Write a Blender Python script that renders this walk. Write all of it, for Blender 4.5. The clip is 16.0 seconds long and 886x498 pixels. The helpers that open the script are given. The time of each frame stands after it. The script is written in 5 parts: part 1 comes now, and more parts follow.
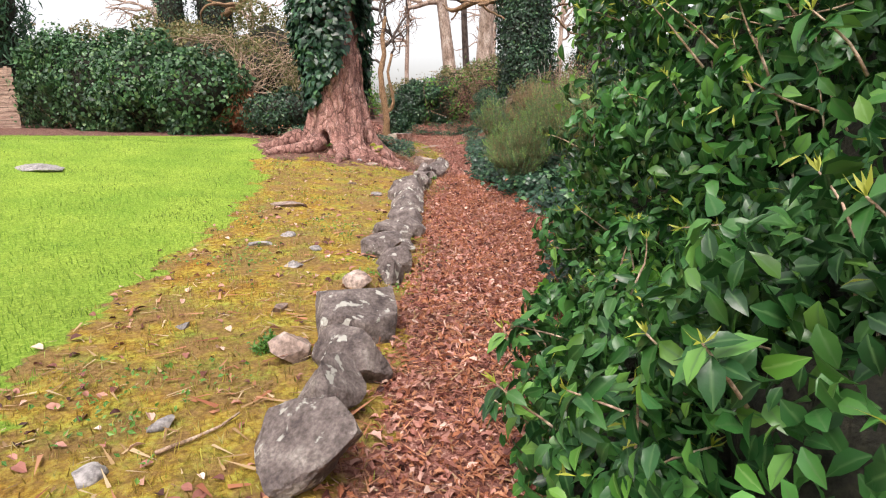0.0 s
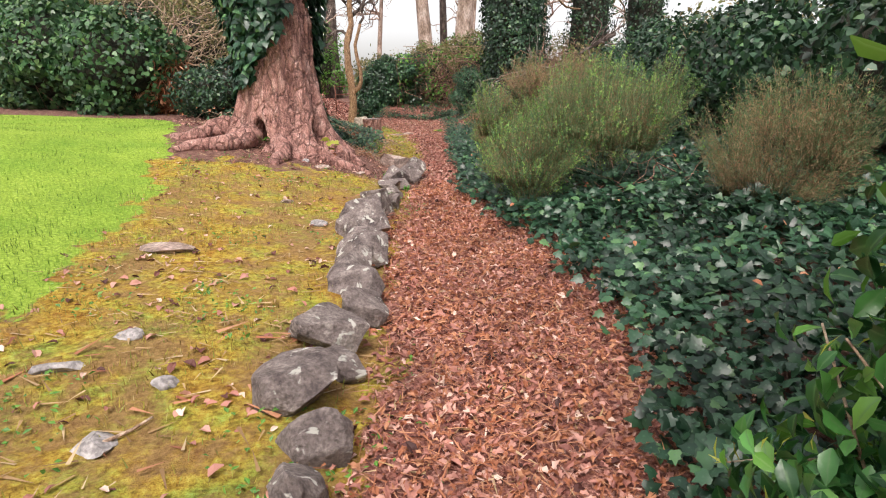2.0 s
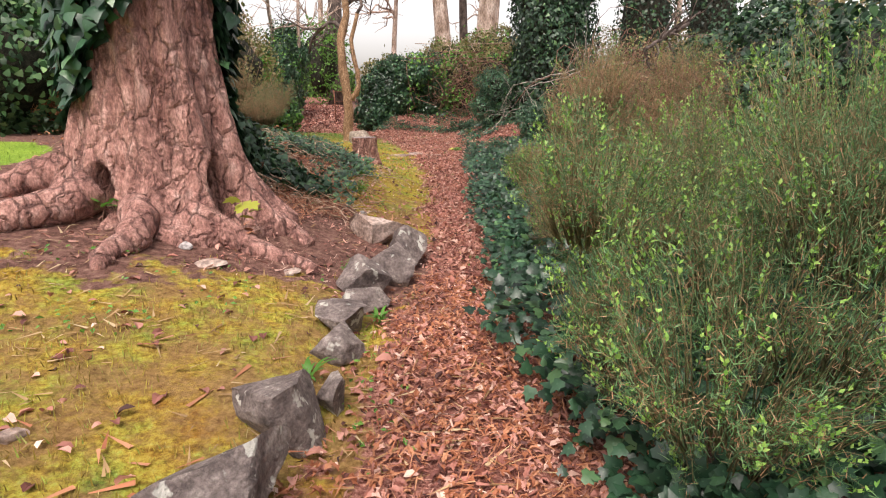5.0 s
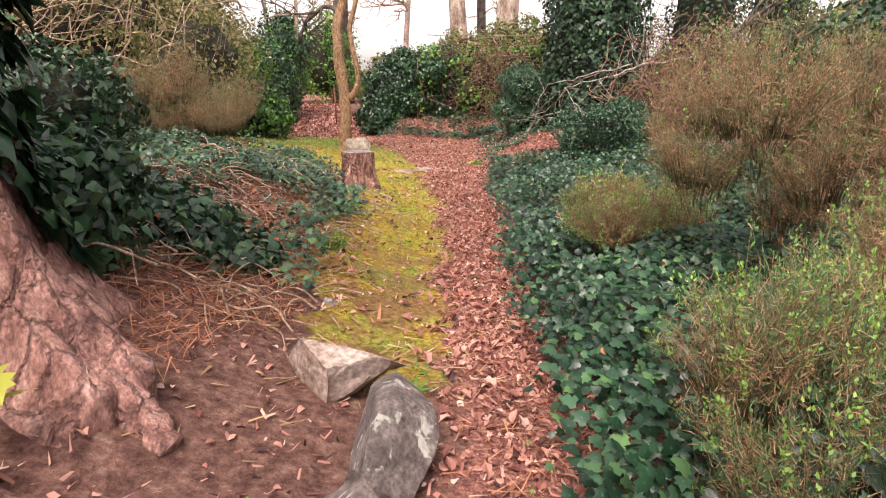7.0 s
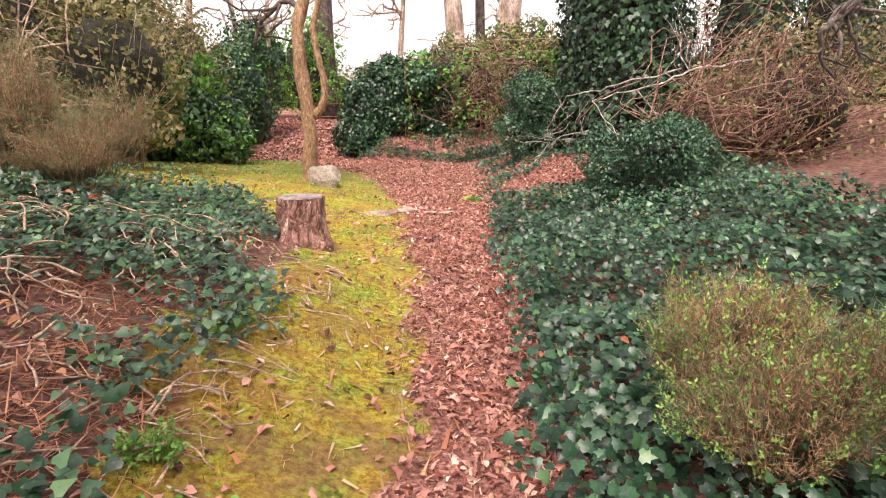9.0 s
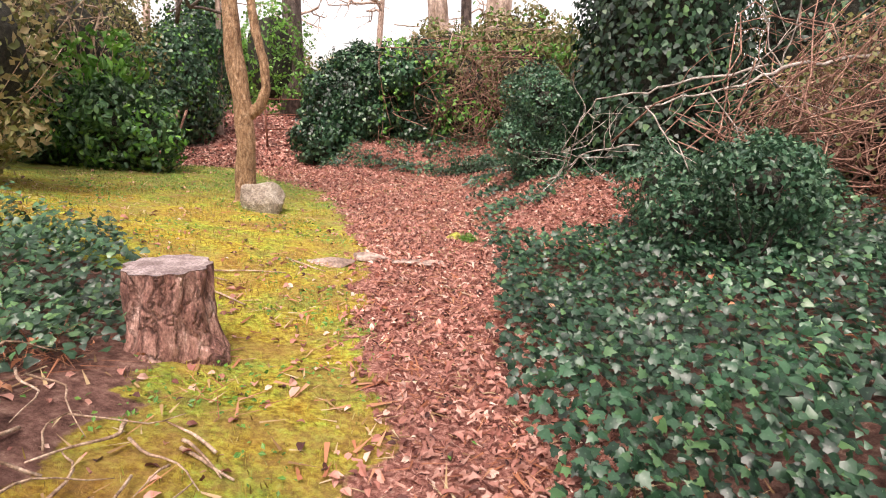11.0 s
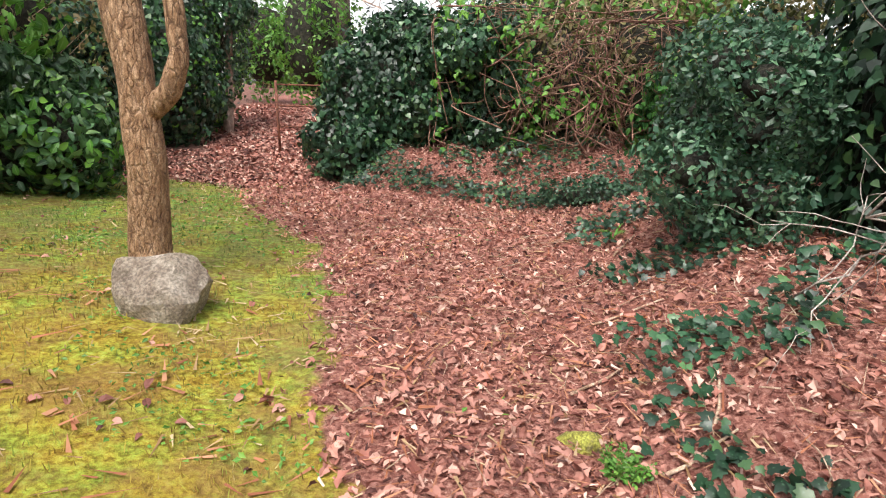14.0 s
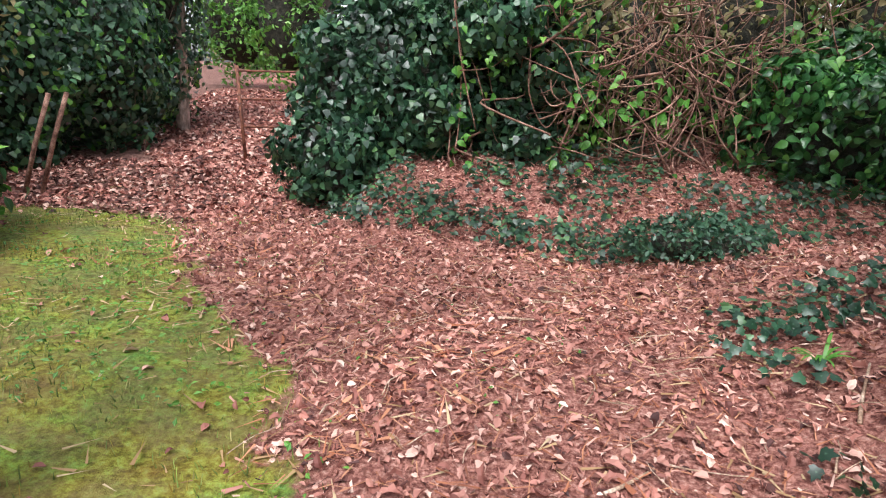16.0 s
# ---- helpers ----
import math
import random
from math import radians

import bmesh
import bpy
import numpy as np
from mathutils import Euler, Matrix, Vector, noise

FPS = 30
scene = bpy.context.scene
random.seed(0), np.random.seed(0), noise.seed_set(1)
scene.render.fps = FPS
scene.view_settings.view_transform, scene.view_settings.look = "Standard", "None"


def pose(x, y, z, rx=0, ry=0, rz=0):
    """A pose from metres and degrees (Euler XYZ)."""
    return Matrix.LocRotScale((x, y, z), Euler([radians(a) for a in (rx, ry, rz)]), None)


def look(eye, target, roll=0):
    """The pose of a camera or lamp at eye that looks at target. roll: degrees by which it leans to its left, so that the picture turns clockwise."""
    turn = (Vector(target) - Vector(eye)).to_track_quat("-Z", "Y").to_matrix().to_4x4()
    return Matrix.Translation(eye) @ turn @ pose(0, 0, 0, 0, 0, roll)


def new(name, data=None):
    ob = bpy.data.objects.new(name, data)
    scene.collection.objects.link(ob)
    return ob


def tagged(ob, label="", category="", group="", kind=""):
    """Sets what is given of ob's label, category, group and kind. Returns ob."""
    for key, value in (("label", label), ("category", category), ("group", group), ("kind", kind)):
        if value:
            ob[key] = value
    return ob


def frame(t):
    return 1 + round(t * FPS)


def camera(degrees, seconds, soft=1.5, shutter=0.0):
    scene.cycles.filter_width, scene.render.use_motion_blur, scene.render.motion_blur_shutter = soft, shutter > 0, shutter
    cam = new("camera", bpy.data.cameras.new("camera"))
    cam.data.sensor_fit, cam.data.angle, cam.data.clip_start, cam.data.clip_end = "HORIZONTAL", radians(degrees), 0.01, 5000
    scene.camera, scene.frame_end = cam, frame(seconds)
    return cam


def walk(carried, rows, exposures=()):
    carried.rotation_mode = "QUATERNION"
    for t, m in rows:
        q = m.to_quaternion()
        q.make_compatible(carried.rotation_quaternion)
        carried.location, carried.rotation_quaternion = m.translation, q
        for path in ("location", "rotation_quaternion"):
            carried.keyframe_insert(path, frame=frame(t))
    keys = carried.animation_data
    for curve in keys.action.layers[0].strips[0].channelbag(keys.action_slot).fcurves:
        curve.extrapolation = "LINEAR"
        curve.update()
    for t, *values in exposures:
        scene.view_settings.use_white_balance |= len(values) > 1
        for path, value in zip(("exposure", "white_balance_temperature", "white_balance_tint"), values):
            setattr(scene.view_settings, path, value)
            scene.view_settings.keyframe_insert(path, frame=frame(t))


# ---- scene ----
cam = camera(73.2, 16.0, soft=1.1)
METRES, EYE, TILT, LEAN, TURN = 21.0, 1.27, -13.0, 1.5, 0.0
ROWS = [
    (0.0, 0.0, 0.0, 0.0, 0.0, 0.0, 0.0),
    (0.5, 0.0015, 0.0315, 0.0095, -0.04, -0.22, 0.38),
    (1.0, -0.001, 0.0611, 0.0161, 1.37, -0.37, -0.82),
    (1.5, -0.0031, 0.0899, 0.0248, -1.29, -1.77, -0.42),
    (2.0, -0.0013, 0.1228, 0.0333, -2.64, -1.93, -0.93),
    (2.5, -0.002, 0.1535, 0.0405, -2.58, -1.85, -2.11),
    (3.0, -0.0015, 0.1847, 0.0487, -4.15, -1.62, -1.36),
    (3.5, 0.0058, 0.2175, 0.0575, -4.02, -0.61, -1.63),
    (4.0, 0.0083, 0.2502, 0.0652, -2.91, -1.13, -1.95),
    (6.5, 0.0062, 0.4024, 0.1049, 0.89, -1.88, -0.81),
    (7.0, 0.0054, 0.436, 0.1117, 0.28, -1.91, -2.07),
    (7.5, 0.0074, 0.466, 0.118, -1.91, -1.85, -0.83),
    (8.0, 0.0114, 0.4962, 0.1278, -0.91, -2.11, -2.06),
    (8.5, 0.0103, 0.5268, 0.1366, -0.42, -1.52, -2.24),
    (9.0, 0.0122, 0.5592, 0.1422, 0.37, -0.83, -1.67),
    (11.5, 0.0091, 0.7051, 0.1764, -2.32, -0.9, -2.8),
    (12.0, 0.0109, 0.7379, 0.1813, -2.4, -1.1, -1.33),
    (12.5, 0.0107, 0.7691, 0.1866, -0.34, -1.37, -2.98),
    (13.0, 0.0082, 0.7989, 0.1959, -1.74, -2.03, -2.43),
    (13.5, 0.0086, 0.8302, 0.203, 0.35, -2.18, -3.37),
    (14.0, 0.0035, 0.8599, 0.2096, 4.26, -2.08, -4.75),
    (14.5, -0.0039, 0.8851, 0.2176, 4.43, -2.1, -4.07),
    (15.0, -0.0084, 0.9145, 0.2231, 4.37, -2.3, -4.73),
    (15.5, -0.0164, 0.9398, 0.229, 4.53, -3.11, -5.69),
    (16.0, -0.0241, 0.9641, 0.2372, 3.0, -3.84, -4.49),
]
walk(cam, [(t, pose(0, 0, EYE, TILT, LEAN, TURN) @ pose(METRES * x, METRES * y, METRES * z, 90 + pitch, roll, yaw)) for t, x, y, z, yaw, pitch, roll in ROWS],
     exposures=[(0, .55, 6700, 14), (4, .5, 6850, 15), (6.5, .72, 7100, 20), (8.5, .98, 7150, 21), (12, .88, 7100, 20), (14.5, .78, 6450, 11), (16, .86, 6100, 12)])

# ---- world, sun, exposure ----
world = bpy.data.worlds.new("overcast_sky")
scene.world = world
world.use_nodes = True
wn, wl = world.node_tree.nodes, world.node_tree.links
sky = wn.new("ShaderNodeTexSky")
sky.sky_type, sky.sun_disc = "NISHITA", False
sky.sun_elevation, sky.sun_rotation = radians(60), radians(196)
sky.air_density, sky.dust_density, sky.ozone_density = 1.0, 3.0, 1.0
cloud = wn.new("ShaderNodeHueSaturation")
cloud.inputs["Saturation"].default_value = 0.22
wl.new(sky.outputs[0], cloud.inputs["Color"])
wl.new(cloud.outputs[0], wn["Background"].inputs["Color"])
wn["Background"].inputs["Strength"].default_value = 0.19
sun = new("sun", bpy.data.lights.new("sun", "SUN"))
sun.data.energy, sun.data.angle, sun.data.color = 2.1, radians(28), (1.0, 0.96, 0.9)
sun.matrix_world = look((0, 0, 0), (0.15, 0.53, -0.95))

rng = np.random.default_rng(7)


# ---- small mathematics ----
def vnoise(x, y, seed=0):
    """Smooth value noise in 0..1 over the plane, one cell a unit."""
    x, y = np.asarray(x, float), np.asarray(y, float)
    xi, yi = np.floor(x), np.floor(y)
    fx, fy = x - xi, y - yi
    fx, fy = fx * fx * (3 - 2 * fx), fy * fy * (3 - 2 * fy)

    def corner(a, b):
        v = np.sin(a * 127.1 + b * 311.7 + seed * 74.7) * 43758.5453
        return v - np.floor(v)
    top = corner(xi, yi) * (1 - fx) + corner(xi + 1, yi) * fx
    low = corner(xi, yi + 1) * (1 - fx) + corner(xi + 1, yi + 1) * fx
    return top * (1 - fy) + low * fy


def fbm(x, y, seed=0):
    return (vnoise(x, y, seed) + 0.5 * vnoise(x * 2.1, y * 2.1, seed + 3) + 0.25 * vnoise(x * 4.3, y * 4.3, seed + 5)) / 1.75


def step(a, b, v):
    u = np.clip((np.asarray(v, float) - a) / (b - a), 0, 1)
    return u * u * (3 - 2 * u)


def curve_of(*pairs):
    ys, xs = [p[0] for p in pairs], [p[1] for p in pairs]
    return lambda y: np.interp(y, ys, xs)


# ---- plan: the path's edges, the lawn's edge, the path's height ----
path_left = curve_of((-6, -.3), (2, -.32), (4, -.25), (6, -.2), (8, -.25), (9, -.12), (10.5, .02), (11.9, .13), (14.5, .05), (15.6, .08), (17.1, .03),
                     (18.5, -.3), (20, -.38), (21, -.62), (22.2, -.96), (23.2, -1.36), (24.7, -2.5), (26, -3.3), (27.2, -4.0), (29, -5.2), (34, -6.6), (40, -8))
path_right = curve_of((-6, .45), (2.8, .55), (5, 1.0), (6.6, 1.05), (7.3, .96), (8.3, .76), (9.7, .5), (12, .55), (14.5, .6), (16, .68), (18, .72),
                      (19.7, .84), (20.1, 2.2), (20.7, 3.6), (23, 3.9), (24.6, 3.7), (25.4, 2.4), (26.0, -1.6), (27.2, -2.6), (29, -3.0), (34, -4.4), (40, -5.5))
lawn_edge = curve_of((-6, -1.6), (2, -1.88), (2.6, -1.98), (4.4, -2.28), (5.9, -2.24), (7.1, -2.3), (8.5, -2.62), (10.8, -3.3), (12.5, -3.8), (14, -4.5), (16, -6))
path_height = curve_of((-6, -.15), (0, -.08), (4.5, 0), (7.2, .07), (9.8, .12), (12.5, .06), (15.6, .04), (20.8, .14), (22, .16), (23, .2), (24, .24), (26.3, .2),
                       (27.8, .42), (32, .75), (45, 1.2))


def ground_z(x, y):
    x, y = np.asarray(x, float), np.asarray(y, float)
    base = path_height(y)
    pl, pr = path_left(y), path_right(y)
    left = np.clip(np.minimum(pl, 0) - np.interp(y, [11, 13, 17, 18], [.25, .1, .1, .25]) - x, 0, None)
    k = np.interp(y, [0, 4.7, 7, 10, 12, 14, 16, 17.2, 18, 20, 24, 27], [.02, .03, .09, .15, .19, .28, .32, .2, .15, .15, .04, .03])
    z = base + np.minimum(k * left, .60 + .03 * left)
    z = z + .07 * step(0, .25, -.3 - x) * step(10.8, 10, y)
    z = z + .30 * np.exp(-((x + 2.0) ** 2 + (y - 11.6) ** 2) / 1.9)
    right = np.clip(x - np.minimum(pr, .75), 0, 6)
    kr = np.interp(y, [0, 6, 20, 22, 24, 26], [.10, .16, .16, .18, .10, .04])
    z = z + kr * right + np.interp(y, [20, 21, 24.6, 25.6], [0, .24, .24, 0]) * np.clip(x - .5, 0, 1.1)
    z = z + .42 * step(25.0, 26.9, y) * step(-2.0, -1.2, x) * step(60, 30, y)
    far = step(25, 120, np.hypot(x, y - 12))
    z = z * (1 - far) + .6 * far
    near = 1 - step(18, 40, np.hypot(x, y - 12))
    z = z + near * (.05 * (fbm(x * 1.3, y * 1.3, 2) - .5) + .022 * (fbm(x * 6, y * 6, 9) - .5))
    return z


def zones(x, y):
    """How much of path litter, moss and lawn lies at a place, 0..1 each."""
    pl, pr = path_left(y), path_right(y)
    wob = .30 * (fbm(x * 3, y * 3, 4) - .5) + .16 * (vnoise(x * 13, y * 13, 14) - .5)
    path = step(-.24, .24, x - pl + 1.3 * wob) * step(-.12, .12, pr + .3 - x + wob)
    bank = step(-2.1, -1.6, x) * step(24.5, 25, y) * step(28, 27.4, y) * step(6, 5, x)
    path = np.maximum(path, bank)
    lawn = step(-.14, .14, lawn_edge(y) - x + 1.5 * wob) * step(15.4, 14.6, y)
    moss_a = step(10.5, 9.7, y + 3 * wob - .25 * (x + 1.4))
    width = np.interp(y, [11.5, 13, 15, 17, 18.6, 19.6, 25, 26.2], [.45, .85, 1.3, 1.0, 1.2, 5.5, 5, .2])
    moss_b = step(-.12, .12, x - (pl - width) + 1.3 * wob) * step(11.4, 12.6, y) * step(26.3, 25.6, y)
    moss = np.maximum(moss_a, moss_b) * (x < pl + .2) * (1 - lawn)
    return path, np.clip(moss, 0, 1) * (1 - path), lawn


# ---- mesh helpers ----
def make_mesh(name, verts, faces, material, smooth=True, marks=None):
    me = bpy.data.meshes.new(name)
    verts, faces = np.asarray(verts, np.float32), np.asarray(faces, np.int32)
    me.vertices.add(len(verts))
    me.vertices.foreach_set("co", verts.ravel())
    k = faces.shape[1]
    me.loops.add(faces.size)
    me.loops.foreach_set("vertex_index", faces.ravel())
    me.polygons.add(len(faces))
    me.polygons.foreach_set("loop_start", np.arange(0, faces.size, k, dtype=np.int32))
    me.polygons.foreach_set("use_smooth", np.full(len(faces), smooth))
    for key, values in (marks or {}).items():
        me.attributes.new(key, "FLOAT", "POINT").data.foreach_set("value", np.asarray(values, np.float32))
    me.update(calc_edges=True)
    me.validate()
    if material:
        me.materials.append(material)
    return me


def thing(name, place, label, category, group="", kind=""):
    ob = new(name)
    ob.location = place
    ob.empty_display_size = .2
    return tagged(ob, label, category, group, kind)


def part(name, me, parent, label="", kind=""):
    """Links a mesh given in world metres as a part of a thing."""
    ob = new(name, me)
    if parent:
        ob.parent = parent
        up = Vector((0, 0, 0))
        p = parent
        while p:
            up += Vector(p.location)
            p = p.parent
        ob.location = -up
    return tagged(ob, label, kind=kind)


def solo(name, me, label, category, group="", kind=""):
    return tagged(new(name, me), label, category, group, kind)


class Heap:
    """Gathers many small pieces into one mesh."""

    def __init__(self):
        self.v, self.f, self.m, self.n = [], [], [], 0

    def add(self, v, f, m=None):
        self.v.append(v)
        self.f.append(f + self.n)
        self.m.append(np.zeros(len(v)) if m is None else m)
        self.n += len(v)

    def mesh(self, name, material, smooth=True):
        return make_mesh(name, np.concatenate(self.v), np.concatenate(self.f), material, smooth, {"rim": np.concatenate(self.m)})


def unit(v):
    return v / np.maximum(np.linalg.norm(v, axis=-1, keepdims=True), 1e-9)


def scatter(heap, template, places, normals, sizes, spread=.5, droop=.3, tips=None):
    """Lays copies of a small template (verts, triangles, rim) at places, facing about along normals."""
    tv, tf, tm = template
    n = len(places)
    if n == 0:
        return
    nn = unit(normals + rng.normal(0, spread, (n, 3)))
    tip = rng.normal(0, 1, (n, 3)) if tips is None else tips + rng.normal(0, .35, (n, 3))
    tip[:, 2] -= droop * 1.5
    tip = unit(tip - nn * (tip * nn).sum(1, keepdims=True))
    side = np.cross(tip, nn)
    frame3 = np.stack([side, tip, nn], 1)
    s = np.broadcast_to(np.asarray(sizes, float), (n,))
    v = np.einsum("vk,nkj->nvj", tv, frame3) * s[:, None, None] + places[:, None, :]
    f = tf[None] + (np.arange(n) * len(tv))[:, None, None]
    heap.add(v.reshape(-1, 3), f.reshape(-1, 3), np.tile(tm, n))


def tube(points, radii, sides=5):
    """A tapered tube along points."""
    p = np.asarray(points, float)
    r = np.broadcast_to(np.asarray(radii, float), (len(p),))
    t = unit(np.gradient(p, axis=0))
    ref = np.array([0, 0, 1.]) if abs(t[:, 2]).mean() < .8 else np.array([1., 0, 0])
    a = unit(np.cross(t, ref))
    b = np.cross(t, a)
    ang = np.arange(sides) * 2 * np.pi / sides
    v = p[:, None] + r[:, None, None] * (np.cos(ang)[None, :, None] * a[:, None] + np.sin(ang)[None, :, None] * b[:, None])
    i = np.arange(len(p) - 1)[:, None] * sides
    j, k = np.arange(sides)[None], (np.arange(sides)[None] + 1) % sides
    q = np.stack([i + j, i + k, i + sides + k, i + j, i + sides + k, i + sides + j], -1).reshape(-1, 3)
    base = len(p) * sides
    caps = [[0, kk + 1, kk] for kk in range(1, sides - 1)] + [[base - sides, base - sides + kk, base - sides + kk + 1] for kk in range(1, sides - 1)]
    return v.reshape(-1, 3), np.concatenate([q, np.array(caps)]).astype(np.int64)


def wiggle(a, b, n=7, amount=.1, sag=0.0):
    """A crooked line from a to b."""
    a, b = np.asarray(a, float), np.asarray(b, float)
    k = max(4, n // 2)
    d = np.cumsum(rng.normal(0, 1, (k, 3)), 0)
    w = np.linspace(0, 1, k)[:, None]
    d -= d[0] + (d[-1] - d[0]) * w
    u = np.linspace(0, 1, n)
    x = u * (k - 1)
    m = np.clip(x.astype(int), 0, k - 2)
    f = (x - m)[:, None]
    q = np.concatenate([d[:1], d, d[-1:]])
    p0, p1, p2, p3 = q[m], q[m + 1], q[m + 2], q[m + 3]
    d = p1 + .5 * f * (p2 - p0 + f * (2 * p0 - 5 * p1 + 4 * p2 - p3 + f * (3 * (p1 - p2) + p3 - p0)))
    u = u[:, None]
    p = a + (b - a) * u + d * amount * np.linalg.norm(b - a) / k ** .5
    p[:, 2] -= sag * 4 * (u * (1 - u))[:, 0]
    return p


# ---- leaf templates: x across, y to the tip, z up ----
def fan(outline, fold=.12, cup=0.0):
    o = np.array(outline, float)
    c = np.array([[0, o[:, 1].mean() * .8, 0]])
    z = fold * np.abs(o[:, 0]) - cup * (o[:, 1] - .4) ** 2
    v = np.concatenate([c, np.column_stack([o, z])])
    n = len(o)
    f = np.array([[0, 1 + i, 1 + (i + 1) % n] for i in range(n)])
    return v, f, np.concatenate([[0.], np.ones(n)])


IVY = fan([(0, -.05), (.28, -.12), (.5, .12), (.34, .32), (.42, .56), (.2, .58), (0, 1.0), (-.2, .58), (-.42, .56), (-.34, .32), (-.5, .12), (-.28, -.12)], -.18, .25)
IVY_OLD = fan([(0, -.04), (.26, .1), (.34, .34), (.2, .66), (0, 1.0), (-.2, .66), (-.34, .34), (-.26, .1)], .22, .5)


IVY_MID = fan([(0, -.05), (.32, -.12), (.5, .14), (.27, .5), (0, 1), (-.27, .5), (-.5, .14), (-.32, -.12)], -.18, .25)
IVY_FAR = (np.array([(0, -.05, 0), (.42, .08, -.06), (.28, .55, -.05), (0, 1, -.16), (-.28, .55, -.05), (-.42, .08, -.06)]), np.array([(0, 1, 2), (0, 2, 3), (0, 3, 4), (0, 4, 5)]), np.array([0, 1, 1, 1, 1, 1.]))


def strip_leaf(widths, fold=.35, curl=.35):
    rows = len(widths)
    v, m = [], []
    for i, w in enumerate(widths):
        y = i / (rows - 1)
        z = -curl * y * y
        v += [(-w, y, z + fold * w), (0, y, z), (w, y, z + fold * w)]
        m += [1, 0, 1]
    f = []
    for i in range(rows - 1):
        a = i * 3
        for k in (0, 1):
            f += [(a + k, a + k + 1, a + k + 4), (a + k, a + k + 4, a + k + 3)]
    return np.array(v, float), np.array(f), np.array(m, float)


LAUREL = strip_leaf((.03, .27, .24, .01), .35, .42)
WILLOWY = strip_leaf((.01, .1, .01), .3, .3)
SMALL = (np.array([(0, 0, 0), (.3, .45, .08), (0, 1, -.05), (-.3, .45, .08)]), np.array([(0, 1, 2), (0, 2, 3)]), np.array([0, 1, 0, 1.]))
NEEDLE = (np.array([(-.06, 0, 0), (.06, 0, 0), (0, 1, 0)]), np.array([(0, 1, 2)]), np.array([0, 0, 1.]))
FINE = (NEEDLE[0] * [.6, 1, 1], NEEDLE[1], NEEDLE[2])
BLADE = (np.array([(-.07, 0, 0), (.07, 0, 0), (.03, .6, .08), (0, 1, .25)]), np.array([(0, 1, 2), (0, 2, 3)]), np.array([0, 0, .6, 1.]))
DRY = fan([(.02, -.05), (.3, .15), (.34, .5), (.12, .9), (-.08, 1.0), (-.3, .6), (-.26, .2)], .5, .6)
TORN = fan([(.0, -.1), (.14, .1), (.3, .22), (.17, .42), (.22, .7), (.06, .78), (.0, 1.0), (-.1, .7), (-.27, .6), (-.14, .35), (-.2, .1)], .7, .8)
CHIP = (np.array([(-.10, 0, 0), (.09, .05, .04), (.08, 1, .16), (-.07, .9, -.02)]), np.array([(0, 1, 2), (0, 2, 3)]), np.zeros(4))


# ---- materials ----
def material(name):
    m = bpy.data.materials.new(name)
    m.use_nodes = True
    nt = m.node_tree
    return m, nt, nt.nodes["Principled BSDF"]


def node(nt, kind, **inputs):
    n = nt.nodes.new(kind)
    for key, value in inputs.items():
        n.inputs[key.replace("_", " ")].default_value = value
    return n


def ramp(nt, source, stops):
    r = nt.nodes.new("ShaderNodeValToRGB")
    els = r.color_ramp.elements
    els[0].position, els[0].color = stops[0][0], (*stops[0][1], 1)
    els[1].position, els[1].color = stops[-1][0], (*stops[-1][1], 1)
    for p, c in stops[1:-1]:
        e = els.new(p)
        e.color = (*c, 1)
    nt.links.new(source, r.inputs[0])
    return r.outputs[0]


def tight(stops, k=.5):
    return [(.5 + (p - .5) * k, c) for p, c in stops]


def noise_tex(nt, scale, detail=5.0, rough=.6, stretch=None, distort=0.0):
    geo = nt.nodes.new("ShaderNodeNewGeometry")
    n = node(nt, "ShaderNodeTexNoise", Scale=scale, Detail=detail, Roughness=rough, Distortion=distort)
    if stretch:
        mp = nt.nodes.new("ShaderNodeMapping")
        mp.inputs["Scale"].default_value = stretch
        nt.links.new(geo.outputs["Position"], mp.inputs[0])
        nt.links.new(mp.outputs[0], n.inputs["Vector"])
    else:
        nt.links.new(geo.outputs["Position"], n.inputs["Vector"])
    return n.outputs["Fac"]


def mix(nt, fac, a, b, how="MIX"):
    n = nt.nodes.new("ShaderNodeMix")
    n.data_type, n.blend_type = "RGBA", how
    for sock, val in ((n.inputs[0], fac), (n.inputs[6], a), (n.inputs[7], b)):
        if hasattr(val, "is_output"):
            nt.links.new(val, sock)
        else:
            sock.default_value = val if not isinstance(val, tuple) else (*val, 1)
    return n.outputs[2]


def bump(nt, bsdf, height, strength=.5, distance=.02):
    b = node(nt, "ShaderNodeBump", Strength=strength, Distance=distance)
    nt.links.new(height, b.inputs["Height"])
    nt.links.new(b.outputs[0], bsdf.inputs["Normal"])


